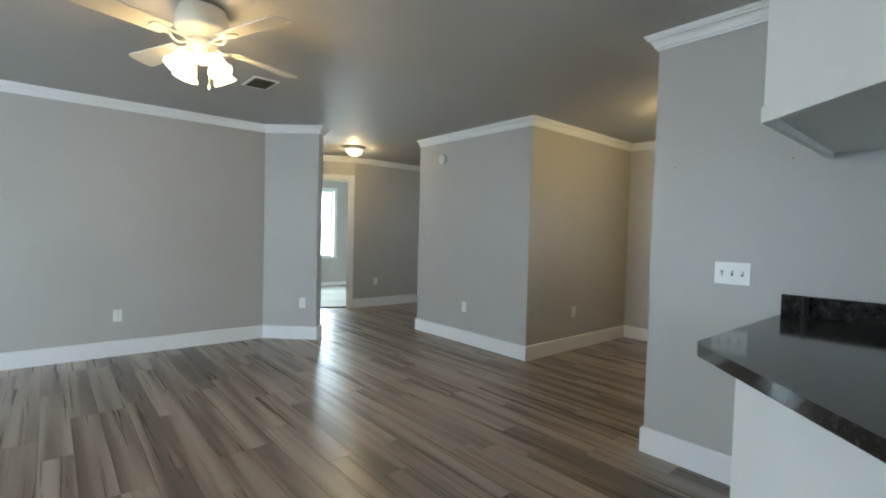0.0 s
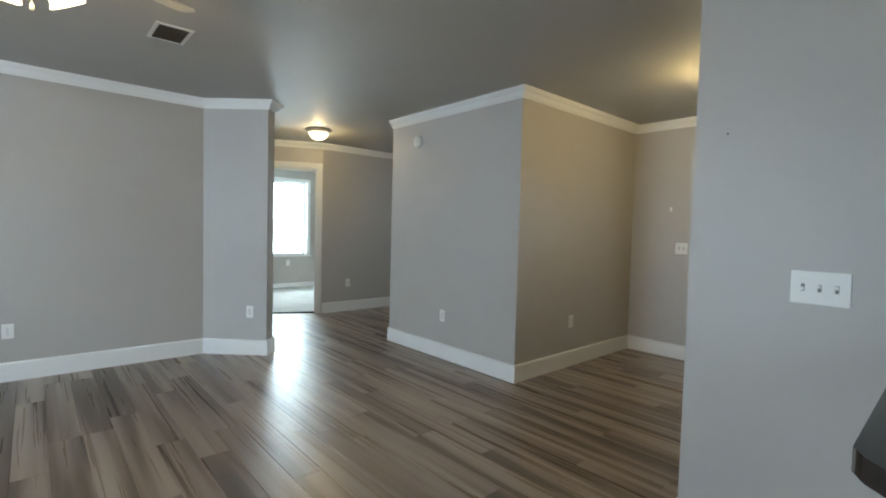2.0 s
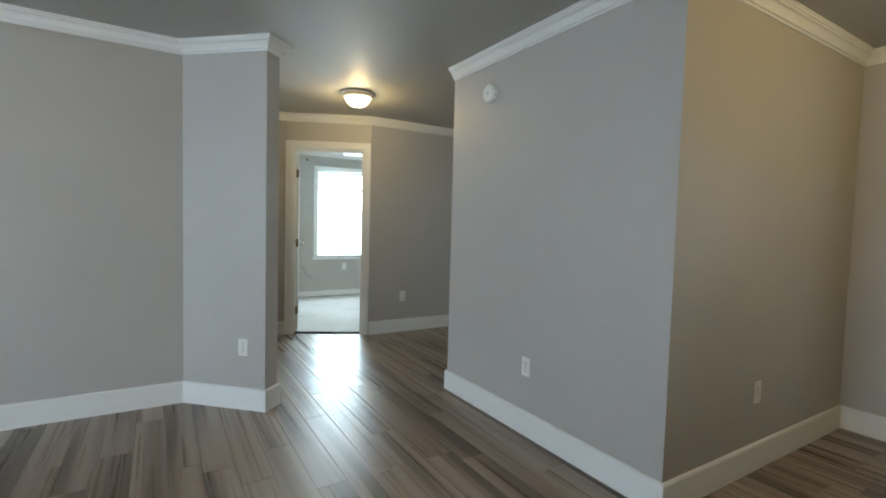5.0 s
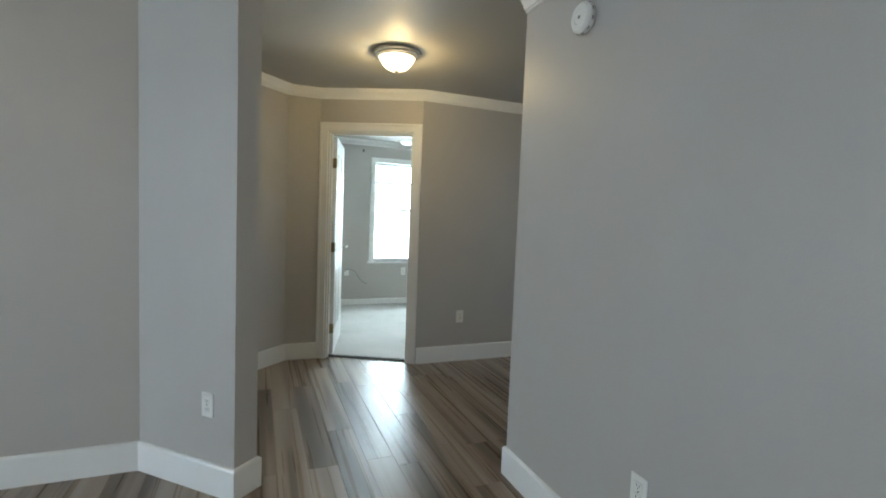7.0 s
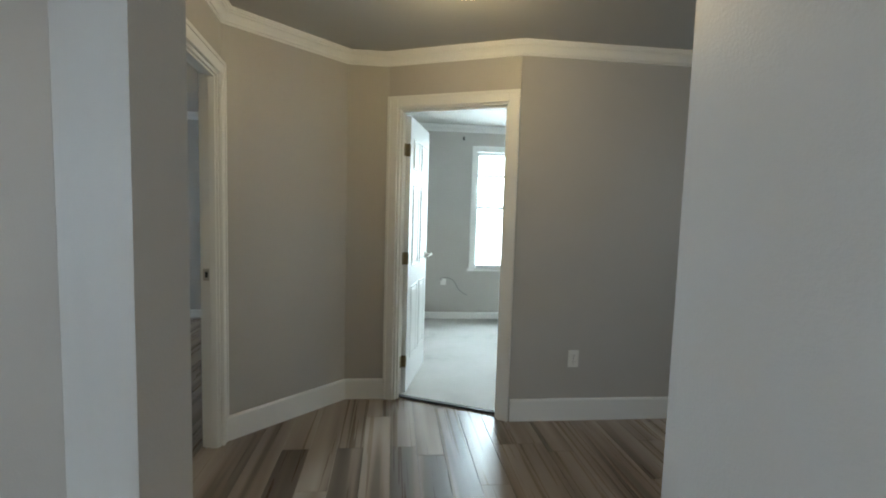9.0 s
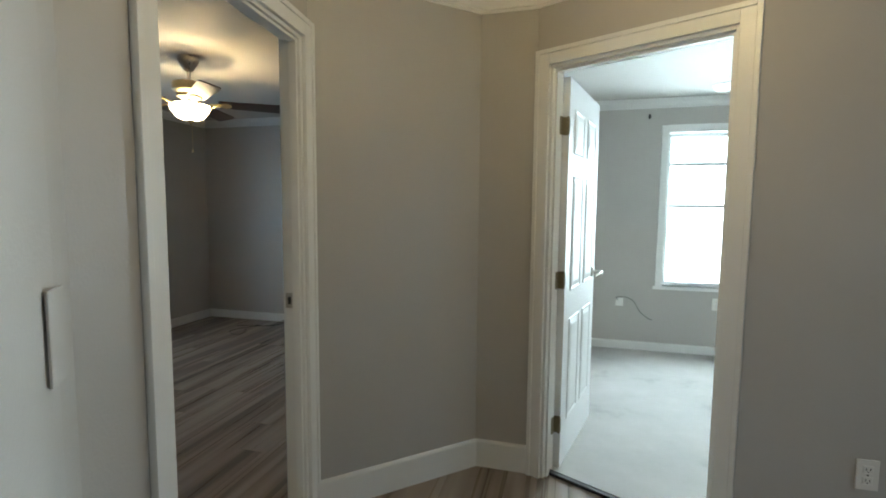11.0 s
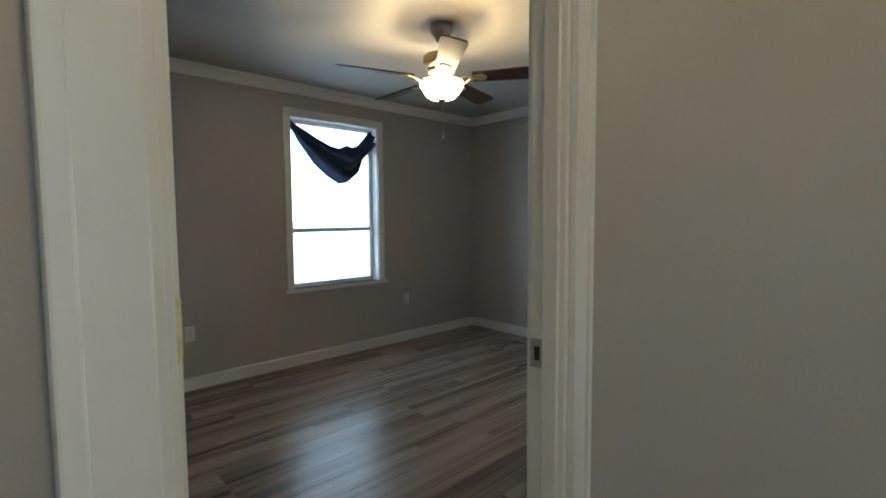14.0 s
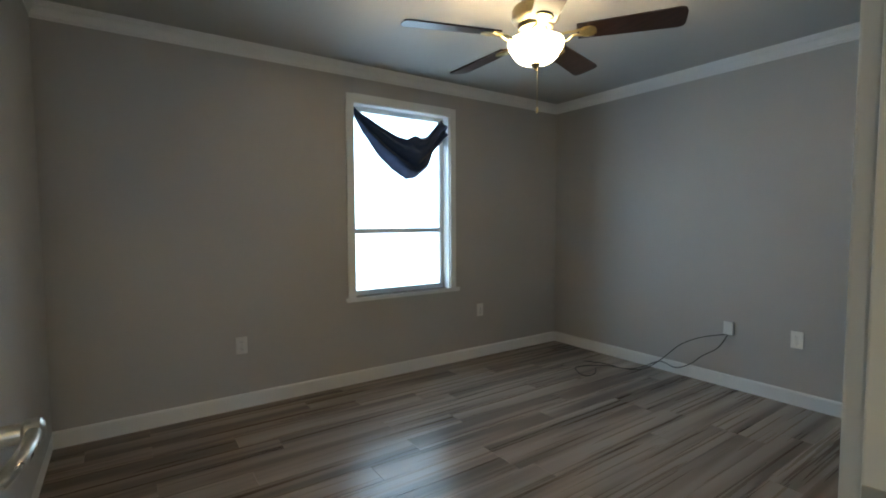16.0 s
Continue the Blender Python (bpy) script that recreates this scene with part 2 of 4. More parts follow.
def tube(bm, pts, r, seg=8):
    rings = []
    for i, q in enumerate(pts):
        d = (Vector(pts[min(i + 1, len(pts) - 1)]) - Vector(pts[max(i - 1, 0)])).normalized()
        u = d.orthogonal().normalized() if i == 0 else (u - d * u.dot(d)).normalized()
        w = d.cross(u)
        rings.append([bm.verts.new(Vector(q) + r * (math.cos(2 * math.pi * k / seg) * u + math.sin(2 * math.pi * k / seg) * w)) for k in range(seg)])
    for a, b in zip(rings, rings[1:]):
        for i in range(seg):
            j = (i + 1) % seg
            bm.faces.new((a[i], a[j], b[j], b[i]))
    bm.faces.new(rings[0])
    bm.faces.new(rings[-1])


def curve_points(pts, n=8):
    out = []
    for i in range(len(pts) - 1):
        p0, p1, p2, p3 = (Vector(pts[max(0, min(len(pts) - 1, k))]) for k in (i - 1, i, i + 1, i + 2))
        for s in range(n):
            t = s / n
            out.append(0.5 * (2 * p1 + (p2 - p0) * t + (2 * p0 - 5 * p1 + 4 * p2 - p3) * t * t + (3 * p1 - p0 - 3 * p2 + p3) * t ** 3))
    out.append(Vector(pts[-1]))
    return out


def sweep(bm, path, profile):
    """Sweeps (offset, z) along a floor line with the room on its left, with mitred corners."""
    P = [Vector(p) for p in path]
    rows = []
    for i, p in enumerate(P):
        ds = []
        if i > 0:
            ds.append((P[i] - P[i - 1]).normalized())
        if i < len(P) - 1:
            ds.append((P[i + 1] - P[i]).normalized())
        ns = [Vector((-d.y, d.x)) for d in ds]
        n = sum(ns, Vector((0, 0))).normalized()
        n = n / max(0.3, n.dot(ns[0]))
        rows.append([bm.verts.new((p.x + n.x * o, p.y + n.y * o, z)) for o, z in profile])
    k = len(profile)
    for a, b in zip(rows, rows[1:]):
        for i in range(k):
            j = (i + 1) % k
            bm.faces.new((a[i], a[j], b[j], b[i]))
    bm.faces.new(rows[0])
    bm.faces.new(rows[-1])


def frame_of(p0, p1):
    """x along p0 to p1, y to the left of it, z up."""
    d = Vector(p1) - Vector(p0)
    return pose(p0[0], p0[1], 0, 0, 0, math.degrees(math.atan2(d.y, d.x)))


CEIL = 2.432
BEYOND = Vector((-0.05, -0.09, 0.0))   # where the hall doors and bedrooms sit against the living room


def far(ob):
    ob.location += BEYOND
    return ob



def wall(name, label, p0, p1, thick, openings=(), mat=None, top=CEIL + 0.03):
    """A wall whose room face runs p0 to p1 with the room on its left and its body on its right; openings (from, to, bottom, top)."""
    m = frame_of(p0, p1)
    length = (Vector(p1) - Vector(p0)).length
    bm = bmesh.new()
    x = 0.0
    for a, b, zb, zt in sorted(openings):
        box(bm, x, -thick, -0.05, a, 0, top, m)
        if zb > 0:
            box(bm, a, -thick, -0.05, b, 0, zb, m)
        box(bm, a, -thick, zt, b, 0, top, m)
        x = b
    box(bm, x, -thick, -0.05, length, 0, top, m)
    return tagged(mesh_ob(name, bm, mat or M_WALL), label, "wall", kind="structure")


BASE = lambda h: [(-0.004, 0.0), (0.016, 0.0), (0.016, h - 0.012), (0.012, h - 0.004), (0.006, h), (-0.004, h)]
CROWN = [(-0.004, CEIL - 0.082), (0.009, CEIL - 0.082), (0.011, CEIL - 0.072), (0.020, CEIL - 0.070), (0.021, CEIL - 0.064), (0.026, CEIL - 0.052), (0.036, CEIL - 0.036), (0.042, CEIL - 0.030), (0.050, CEIL - 0.028), (0.051, CEIL - 0.020), (0.058, CEIL - 0.017), (0.060, CEIL - 0.008), (0.066, CEIL - 0.006), (0.066, CEIL + 0.004), (-0.004, CEIL + 0.004)]


def baseboard(path, h, label):
    bm = bmesh.new()
    sweep(bm, path, BASE(h))
    return tagged(mesh_ob("baseboard", bm, M_TRIM), label, "baseboard", kind="structure")


def crown(path, label="white stepped crown moulding along the ceiling"):
    bm = bmesh.new()
    sweep(bm, path, CROWN)
    return tagged(mesh_ob("trim", bm, M_TRIM, smooth=True), label, "crown moulding", kind="structure")

# ---- structure ----
HALL_A_L, HALL_A_R = (2.8004, 6.537), (2.735, 7.322)
A_DIR = (Vector(HALL_A_L) - Vector(HALL_A_R)).normalized()
A_TOP = Vector(HALL_A_R) - A_DIR * 0.07
A_LOW = Vector(HALL_A_L) + A_DIR * 0.317
DB_L, DB_R = Vector((3.64, 7.96)), Vector((4.46, 7.56))
DB_DIR = (DB_R - DB_L).normalized()
DOOR_H = 2.075

wall("wall_living_north", "greige painted wall behind the living room", (2.535, 6.205), (-3.2, 6.205), 0.10)
bm = bmesh.new()
prism(bm, [(2.536, 6.205), (2.990, 5.780), (3.085, 5.868), (2.828, 6.133), (2.70, 6.29), (2.505, 6.275)], -0.05, CEIL + 0.03)
tagged(mesh_ob("wall_diagonal", bm, M_WALL), "greige angled wall end beside the hall opening", "wall", kind="structure")
far(wall("wall_bedroom_door", "greige hall wall holding a doorway", tuple(A_TOP), tuple(A_LOW), 0.085, [(0.07, 0.07 + (Vector(HALL_A_L) - Vector(HALL_A_R)).length, 0, DOOR_H)]))
far(wall("wall_hall_angled", "greige angled wall between two doorways", (3.36, 7.97), (2.729, 7.368), 0.11))
far(wall("wall_hall_short", "short greige wall beside the bedroom door", (3.64, 7.965), (3.355, 7.965), 0.11))
_l = (DB_R - DB_L).length
far(wall("wall_hall_door", "greige angled wall holding an open doorway", tuple(DB_R), tuple(DB_L), 0.11, [(0.065, _l - 0.065, 0, DOOR_H)]))
far(wall("wall_hall_east", "greige wall along the end of the hall", (7.2, 7.56), (4.462, 7.56), 0.11))
# the opening in this end wall is added to admit the fill lamp
wall("wall_hall_end", "greige wall closing the hall, with an added unseen window", (7.2, 5.60), (7.2, 7.56), 0.16, [(0.5, 1.4, 0.7, 2.1)])
bm = bmesh.new()
box(bm, 4.302, 3.787, -0.05, 7.3, 5.595, CEIL + 0.03)
tagged(mesh_ob("wall_block", bm, M_WALL), "greige corner walls between entry and hall", "wall", kind="structure")
wall("wall_entry", "greige wall around the front door", (6.245, -3.0), (6.245, 3.79), 0.16, [(5.138, 6.058, 0, 2.065)])
bm = bmesh.new()
box(bm, 3.345, -3.0, -0.05, 3.465, 2.096, CEIL + 0.03)
tagged(mesh_ob("wall_kitchen", bm, M_WALL), "greige partition wall at the kitchen counter", "wall", kind="structure")
wall("wall_living_west", "greige wall with a wide window", (-3.2, 6.2), (-3.2, -3.0), 0.16, [(0.95, 2.85, 0.3, 2.2)])
wall("wall_living_south", "greige wall with a wide window", (-3.2, -3.0), (6.3, -3.0), 0.16, [(1.7, 3.9, 0.3, 2.2)])

far(wall("wall_bedroom_west", "greige bedroom wall with a single window", (-0.55, 10.48), (-0.55, 6.29), 0.17, [(1.35, 2.255, 0.672, 2.172)]))
far(wall("wall_bedroom_north", "greige bedroom wall with outlets", (2.6, 10.48), (-0.72, 10.48), 0.12))
far(wall("wall_bedroom_east", "greige bedroom wall beside the doorway", (2.62, 7.40), (2.62, 10.6), 0.1))
BY = 10.45
far(wall("wall_carpet_room_north", "pale grey bedroom wall with a tall window", (7.2, BY), (3.3, BY), 0.17, [(1.60, 2.49, 0.652, 2.134)]))
far(wall("wall_carpet_room_west", "pale grey bedroom side wall", (3.40, BY), (3.40, 7.97), 0.1))
far(wall("wall_carpet_room_east", "pale grey bedroom side wall", (7.2, 7.56), (7.2, BY + 0.1), 0.1))

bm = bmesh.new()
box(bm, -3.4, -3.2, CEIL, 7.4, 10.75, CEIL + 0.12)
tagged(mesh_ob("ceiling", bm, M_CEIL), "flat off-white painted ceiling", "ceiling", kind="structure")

# baseboards
baseboard([(6.245, 3.130), (6.245, 3.787), (4.302, 3.787), (4.302, 5.595), (7.2, 5.595), (7.2, 7.47), (4.420, 7.47)], 0.148, "tall white baseboard round the corner walls")
far(baseboard([(3.632, 7.965), (3.358, 7.968), (2.735, 7.374)], 0.148, "tall white baseboard on the angled hall wall"))
baseboard([(2.757, 6.378), (2.772, 6.188), (3.085, 5.868), (2.990, 5.780), (2.536, 6.205), (-3.2, 6.205), (-3.2, -3.0), (3.345, -3.0)], 0.148, "tall white baseboard round the living room")
baseboard([(3.345, 1.25), (3.345, 2.096), (3.465, 2.096), (3.465, -3.0), (6.245, -3.0), (6.245, 2.05)], 0.148, "tall white baseboard round the partition wall")
far(baseboard([(2.62, 7.40), (2.62, 10.48), (-0.55, 10.48), (-0.55, 6.38), (2.69, 6.38)], 0.097, "low white baseboard round the bedroom"))
far(baseboard([(7.2, 7.7), (7.2, BY), (3.40, BY), (3.40, 8.1)], 0.09, "low white baseboard round the carpeted room"))
# crowns
crown([(6.245, -3.0), (6.245, 3.787), (4.302, 3.787), (4.302, 5.595)])
crown([(7.2, 7.47), (4.414, 7.47), (3.59, 7.872), (3.308, 7.878), (2.679, 7.280), (2.772, 6.188), (3.085, 5.868), (2.990, 5.780), (2.536, 6.205), (-3.2, 6.205), (-3.2, -3.0), (3.345, -3.0), (3.345, 2.096), (3.465, 2.096), (3.465, -3.0)])
far(crown([(2.62, 7.40), (2.62, 10.48), (-0.55, 10.48), (-0.55, 6.38), (2.69, 6.38)]))
far(crown([(7.2, 7.7), (7.2, BY), (3.40, BY), (3.40, 8.1)]))


def casing_side(bm, m, x0, x1, h, face, out):
    """Three casing boards round an opening x0..x1 on the plane y = face, standing out towards out."""
    w, d = 0.068, 0.017 * out
    for a, b, z0, z1 in ((x0 - w, x0 + 0.004, 0, h + w), (x1 - 0.004, x1 + w, 0, h + w), (x0 + 0.004, x1 - 0.004, h - 0.004, h + w)):
        box(bm, a, min(face, face + d), z0, b, max(face, face + d), z1, m)
    d2 = 0.024 * out
    for a, b, z0, z1 in ((x0 - w, x0 - w + 0.02, 0, h + w + 0.001), (x1 + w - 0.02, x1 + w, 0, h + w + 0.001), (x0 - w + 0.02, x1 + w - 0.02, h + w - 0.02, h + w + 0.001)):
        box(bm, a, min(face, face + d2), z0, b, max(face, face + d2), z1, m)


def doorway(name, label, p0, p1, thick, h, stop):
    """Jambs, stops and casings for an opening whose hall-side line runs p0 to p1 with the hall on its left."""
    root = tagged(new(name), label, "doorway", kind="structure")
    root.location = (p0[0], p0[1], 0)
    bpy.context.view_layer.update()
    inv = root.matrix_world.inverted()
    m = inv @ frame_of(p0, p1)
    n = (Vector(p1) - Vector(p0)).length
    bm = bmesh.new()
    casing_side(bm, m, 0, n, h, 0.0, 1)
    casing_side(bm, m, 0, n, h, -thick, -1)
    mesh_ob("casing", bm, M_TRIM, root, bevel=0.003)
    bm = bmesh.new()
    box(bm, 0, -thick + 0.001, 0, 0.018, -0.001, h, m)
    box(bm, n - 0.018, -thick + 0.001, 0, n, -0.001, h, m)
    box(bm, 0.018, -thick + 0.001, h - 0.018, n - 0.018, -0.001, h, m)
    for a, b, z0, z1 in ((0.018, 0.029, 0, h - 0.018), (n - 0.029, n - 0.018, 0, h - 0.018), (0.029, n - 0.029, h - 0.029, h - 0.018)):
        box(bm, a, stop - 0.035, z0, b, stop, z1, m)
    mesh_ob("jamb", bm, M_TRIM, root, bevel=0.002)
    return root, m


def panel_recess(bm, x0, x1, z0, z1, y, s, m):
    """A moulded field: an outer bead and a raised centre on the face y, outward sign s."""
    def ring(a, d):
        return [bm.verts.new(m @ Vector((x, y + s * d, z))) for x, z in ((x0 + a, z0 + a), (x1 - a, z0 + a), (x1 - a, z1 - a), (x0 + a, z1 - a))]
    rs = [ring(0, 0.0005), ring(0.006, 0.006), ring(0.016, -0.002 + 0.003), ring(0.022, 0.001), ring(0.045, 0.006), ring(0.05, 0.006)]
    for a, b in zip(rs, rs[1:]):
        for i in range(4):
            j = (i + 1) % 4
            bm.faces.new((a[i], a[j], b[j], b[i]))
    bm.faces.new(rs[-1])


def lever(bm, m):
    """A lever handle standing out along +y from the origin, its grip along -x."""
    lathe(bm, [(0.033, 0), (0.033, 0.006), (0.027, 0.012), (0.013, 0.016), (0.012, 0.045), (0.0155, 0.048), (0.0155, 0.062), (0.010, 0.066)], 20, m @ pose(0, 0, 0, -90, 0, 0))
    tube(bm, [m @ q for q in curve_points([(0, 0.055, 0), (0.03, 0.058, 0.002), (0.065, 0.057, 0), (0.095, 0.05, -0.006), (0.105, 0.042, -0.012)], 5)], 0.0085, 10)


def six_panel_leaf(name, parent, m, width, height, knob_z):
    bm = bmesh.new()
    box(bm, 0, 0, 0.012, width, 0.035, height, m)
    c0, c1 = 0.105, width / 2 - 0.04
    for a, b in ((c0, c1), (width - c1, width - c0)):
        for z0, z1 in ((0.24, 0.80), (0.95, 1.56), (1.67, 1.90)):
            panel_recess(bm, a, b, z0, z1, 0.0, -1, m)
            panel_recess(bm, a, b, z0, z1, 0.035, 1, m)
    leaf = mesh_ob(name, bm, M_DOOR, parent)
    bm = bmesh.new()
    lever(bm, m @ pose(width - 0.062, 0.035, knob_z) @ Matrix.Scale(-1, 4, (1, 0, 0)))
    lever(bm, m @ pose(width - 0.062, 0, knob_z, 0, 0, 180))
    tagged(mesh_ob("handle", bm, M_NICKEL, leaf, smooth=True), "brushed nickel lever handle")
    return leaf


def hinge_plate(bm, m):
    """A rounded hinge leaf 9 cm high on the plane y = 0, standing out to +y, at the origin."""
    pts = [(0.0, -0.045), (0.022, -0.045), (0.031, -0.041), (0.036, -0.032), (0.036, 0.032), (0.031, 0.041), (0.022, 0.045), (0.0, 0.045)]
    lo = [bm.verts.new(m @ Vector((x, 0, z))) for x, z in pts]
    hi = [bm.verts.new(m @ Vector((x, 0.0022, z))) for x, z in pts]
    bm.faces.new(lo)
    bm.faces.new(hi)
    for i in range(len(pts)):
        j = (i + 1) % len(pts)
        bm.faces.new((lo[i], lo[j], hi[j], hi[i]))


# doorway to the wood-floored bedroom, with its leaf swung into the room
d1, m1 = doorway("door_1", "white cased doorway with its white door swung open into the bedroom", HALL_A_R, HALL_A_L, 0.085, DOOR_H, -0.014)
n1 = (Vector(HALL_A_R) - Vector(HALL_A_L)).length
bm = bmesh.new()
leaf1 = Matrix.Translation((-HALL_A_R[0], -HALL_A_R[1], 0)) @ pose(2.698, 6.553, 0, 0, 0, 178.4) @ pose(0, -0.035, 0)
em = leaf1 @ pose(-0.0027, 0.0355, 0, 0, 0, -90)
hm = m1 @ pose(n1 - 0.018, -0.083, 0, 0, 0, 90)
for z in (0.25, 1.17, 1.88):
    hinge_plate(bm, hm @ pose(0, 0, z))
    hinge_plate(bm, em @ pose(0, 0, z))
tagged(mesh_ob("hinge", bm, M_BRASS, d1), "polished brass hinge plates with three screws")
bm = bmesh.new()
for z in (0.25, 1.17, 1.88):
    for x, dz in ((0.012, 0.034), (0.024, 0.0), (0.012, -0.034)):
        lathe(bm, [(0.0048, 0.0), (0.0048, 0.0032), (0.003, 0.0038)], 12, hm @ pose(x, 0.0, z + dz, -90, 0, 0))
        lathe(bm, [(0.0048, 0.0), (0.0048, 0.0032), (0.003, 0.0038)], 12, em @ pose(x, 0.0005, z + dz, 90, 0, 0))
tagged(mesh_ob("screw", bm, M_OLD, d1), "dull brass crosshead screws")
bm = bmesh.new()
box(bm, 0.018, -0.083, 0.955, 0.0205, -0.047, 1.02, m1)
tagged(mesh_ob("strike_plate", bm, M_NICKEL, d1, bevel=0.0008), "nickel strike plate")
bm = bmesh.new()
box(bm, 0.0203, -0.073, 0.972, 0.0211, -0.059, 1.003, m1)
tagged(mesh_ob("latch_hole", bm, M_DARK, d1), "dark latch hole")
six_panel_leaf("leaf", d1, leaf1, 0.715, 2.04, 1.01)

# doorway to the carpeted bedroom
T0, T1 = DB_R - DB_DIR * 0.065, DB_L + DB_DIR * 0.065
d2, m2 = doorway("door_2", "white cased doorway with its six-panel door standing open", tuple(T0), tuple(T1), 0.11, DOOR_H, -0.025)
n2 = (T1 - T0).length
inv2 = Matrix.Translation((-T0.x, -T0.y, 0))
hp = frame_of(tuple(T0), tuple(T1)) @ Vector((n2 - 0.040, -0.128, 0))
LEAF_B = 75.5
leaf2 = inv2 @ pose(hp.x, hp.y, 0, 0, 0, LEAF_B) @ pose(0.004, -0.006, 0)
six_panel_leaf("leaf", d2, leaf2, n2 - 0.05, 2.04, 0.99)
bm = bmesh.new()
for z in (0.25, 1.02, 1.80):
    hinge_plate(bm, leaf2 @ pose(-0.0005, 0.034, z, 0, 0, -90) @ pose(0, -0.0022, 0))
    hinge_plate(bm, m2 @ pose(n2 - 0.018, -0.108, z, 0, 0, 90))
    lathe(bm, [(0.0055, -0.046), (0.0055, 0.046)], 10, inv2 @ Matrix.Translation((hp.x, hp.y, z)))
tagged(mesh_ob("hinge", bm, M_OLD, d2), "aged brass hinges")
bm = bmesh.new()
box(bm, 0.018, -0.085, -0.002, n2 - 0.018, -0.055, 0.012, m2)
tagged(mesh_ob("threshold", bm, M_DARK, d2, bevel=0.003), "dark metal transition strip")


far(d1)
far(d2)


# front door
def front_door():
    root = tagged(new("door_3"), "white half-glass front door with brass knobs, closed", "front door", kind="structure")
    y0, y1 = 2.138, 3.058
    root.location = (6.245, y0, 0)
    m = Matrix.Translation((0, 0, 0)) @ pose(0, 0, 0, 0, 0, 90)   # local x along +y, local y towards the room
    n = y1 - y0
    bm = bmesh.new()
    casing_side(bm, m, 0, n, 2.065, 0.0, 1)
    mesh_ob("casing", bm, M_TRIM, root, bevel=0.003)
    bm = bmesh.new()
    box(bm, 0, -0.158, 0, 0.02, -0.001, 2.065, m)
    box(bm, n - 0.02, -0.158, 0, n, -0.001, 2.065, m)
    box(bm, 0.02, -0.158, 2.045, n - 0.02, -0.001, 2.065, m)
    mesh_ob("jamb", bm, M_TRIM, root)
    a, b, z0, z1 = 0.024, n - 0.024, 0.022, 2.040
    bm = bmesh.new()
    gx0, gx1, gz0, gz1, rise = a + 0.155, b - 0.155, 1.005, 1.86, 0.085
    yb, yf = -0.075, -0.030
    box(bm, a, yb, z0, gx0, yf, z1, m)
    box(bm, gx1, yb, z0, b, yf, z1, m)
    box(bm, gx0, yb, z0, gx1, yf, gz0, m)
    k = 14
    xs = [gx0 + (gx1 - gx0) * i / k for i in range(k + 1)]
    arc = [gz1 + rise * (1 - (2 * i / k - 1) ** 2) for i in range(k + 1)]
    for i in range(k):
        q = []
        for y in (yb, yf):
            q.append([bm.verts.new(m @ Vector(c)) for c in ((xs[i], y, arc[i]), (xs[i + 1], y, arc[i + 1]), (xs[i + 1], y, z1), (xs[i], y, z1))])
        bm.faces.new(q[0])
        bm.faces.new(q[1])
        for j in range(4):
            h = (j + 1) % 4
            bm.faces.new((q[0][j], q[0][h], q[1][h], q[1][j]))
    for c0, c1 in ((0.14, 0.395), (0.525 - 0.048, 0.78 - 0.048)):
        panel_recess(bm, c0, c1, 0.30, 0.83, yf, 1, m)
    mesh_ob("leaf", bm, M_DOOR, root)
    bm = bmesh.new()
    rim = [(gx0, gz0), *zip(xs, arc), (gx1, gz0), (gx0, gz0)]
    tube(bm, [m @ Vector((x, yf + 0.004, z)) for x, z in rim], 0.011, 6)
    mesh_ob("glazing_bead", bm, M_DOOR, root, smooth=True)
    bm = bmesh.new()
    lo = [bm.verts.new(m @ Vector((x, -0.05, z))) for x, z in [(gx0, gz0), *zip(xs, arc), (gx1, gz0)]]
    bm.faces.new(lo)
    r = bmesh.ops.extrude_face_region(bm, geom=list(bm.faces))
    for v in r["geom"]:
        if isinstance(v, bmesh.types.BMVert):
            v.co += m.to_3x3() @ Vector((0, -0.006, 0))
    g = mesh_ob("pane", bm, M_GLASS, root)
    g.visible_shadow = False
    bm = bmesh.new()
    for z in (0.945, 1.085):
        q = m @ pose(b - 0.062, yf, z, -90, 0, 0)
        if z < 1:
            lathe(bm, [(0.034, 0), (0.034, 0.005), (0.012, 0.012), (0.011, 0.03), (0.024, 0.036), (0.029, 0.048), (0.026, 0.06), (0.012, 0.065)], 24, q)
        else:
            lathe(bm, [(0.032, 0), (0.032, 0.008), (0.025, 0.016), (0.01, 0.018)], 24, q)
            box(bm, -0.004, 0.016, -0.016, 0.004, 0.03, 0.016, m @ pose(b - 0.062, yf, z))
    tagged(mesh_ob("knob", bm, M_BRASS, root, smooth=True), "polished brass knob and deadbolt")
    bm = bmesh.new()
    box(bm, 0.02, -0.15, -0.004, n - 0.02, 0.004, 0.02, m)
    tagged(mesh_ob("threshold", bm, M_DARK, root, bevel=0.004), "dark metal threshold")


front_door()


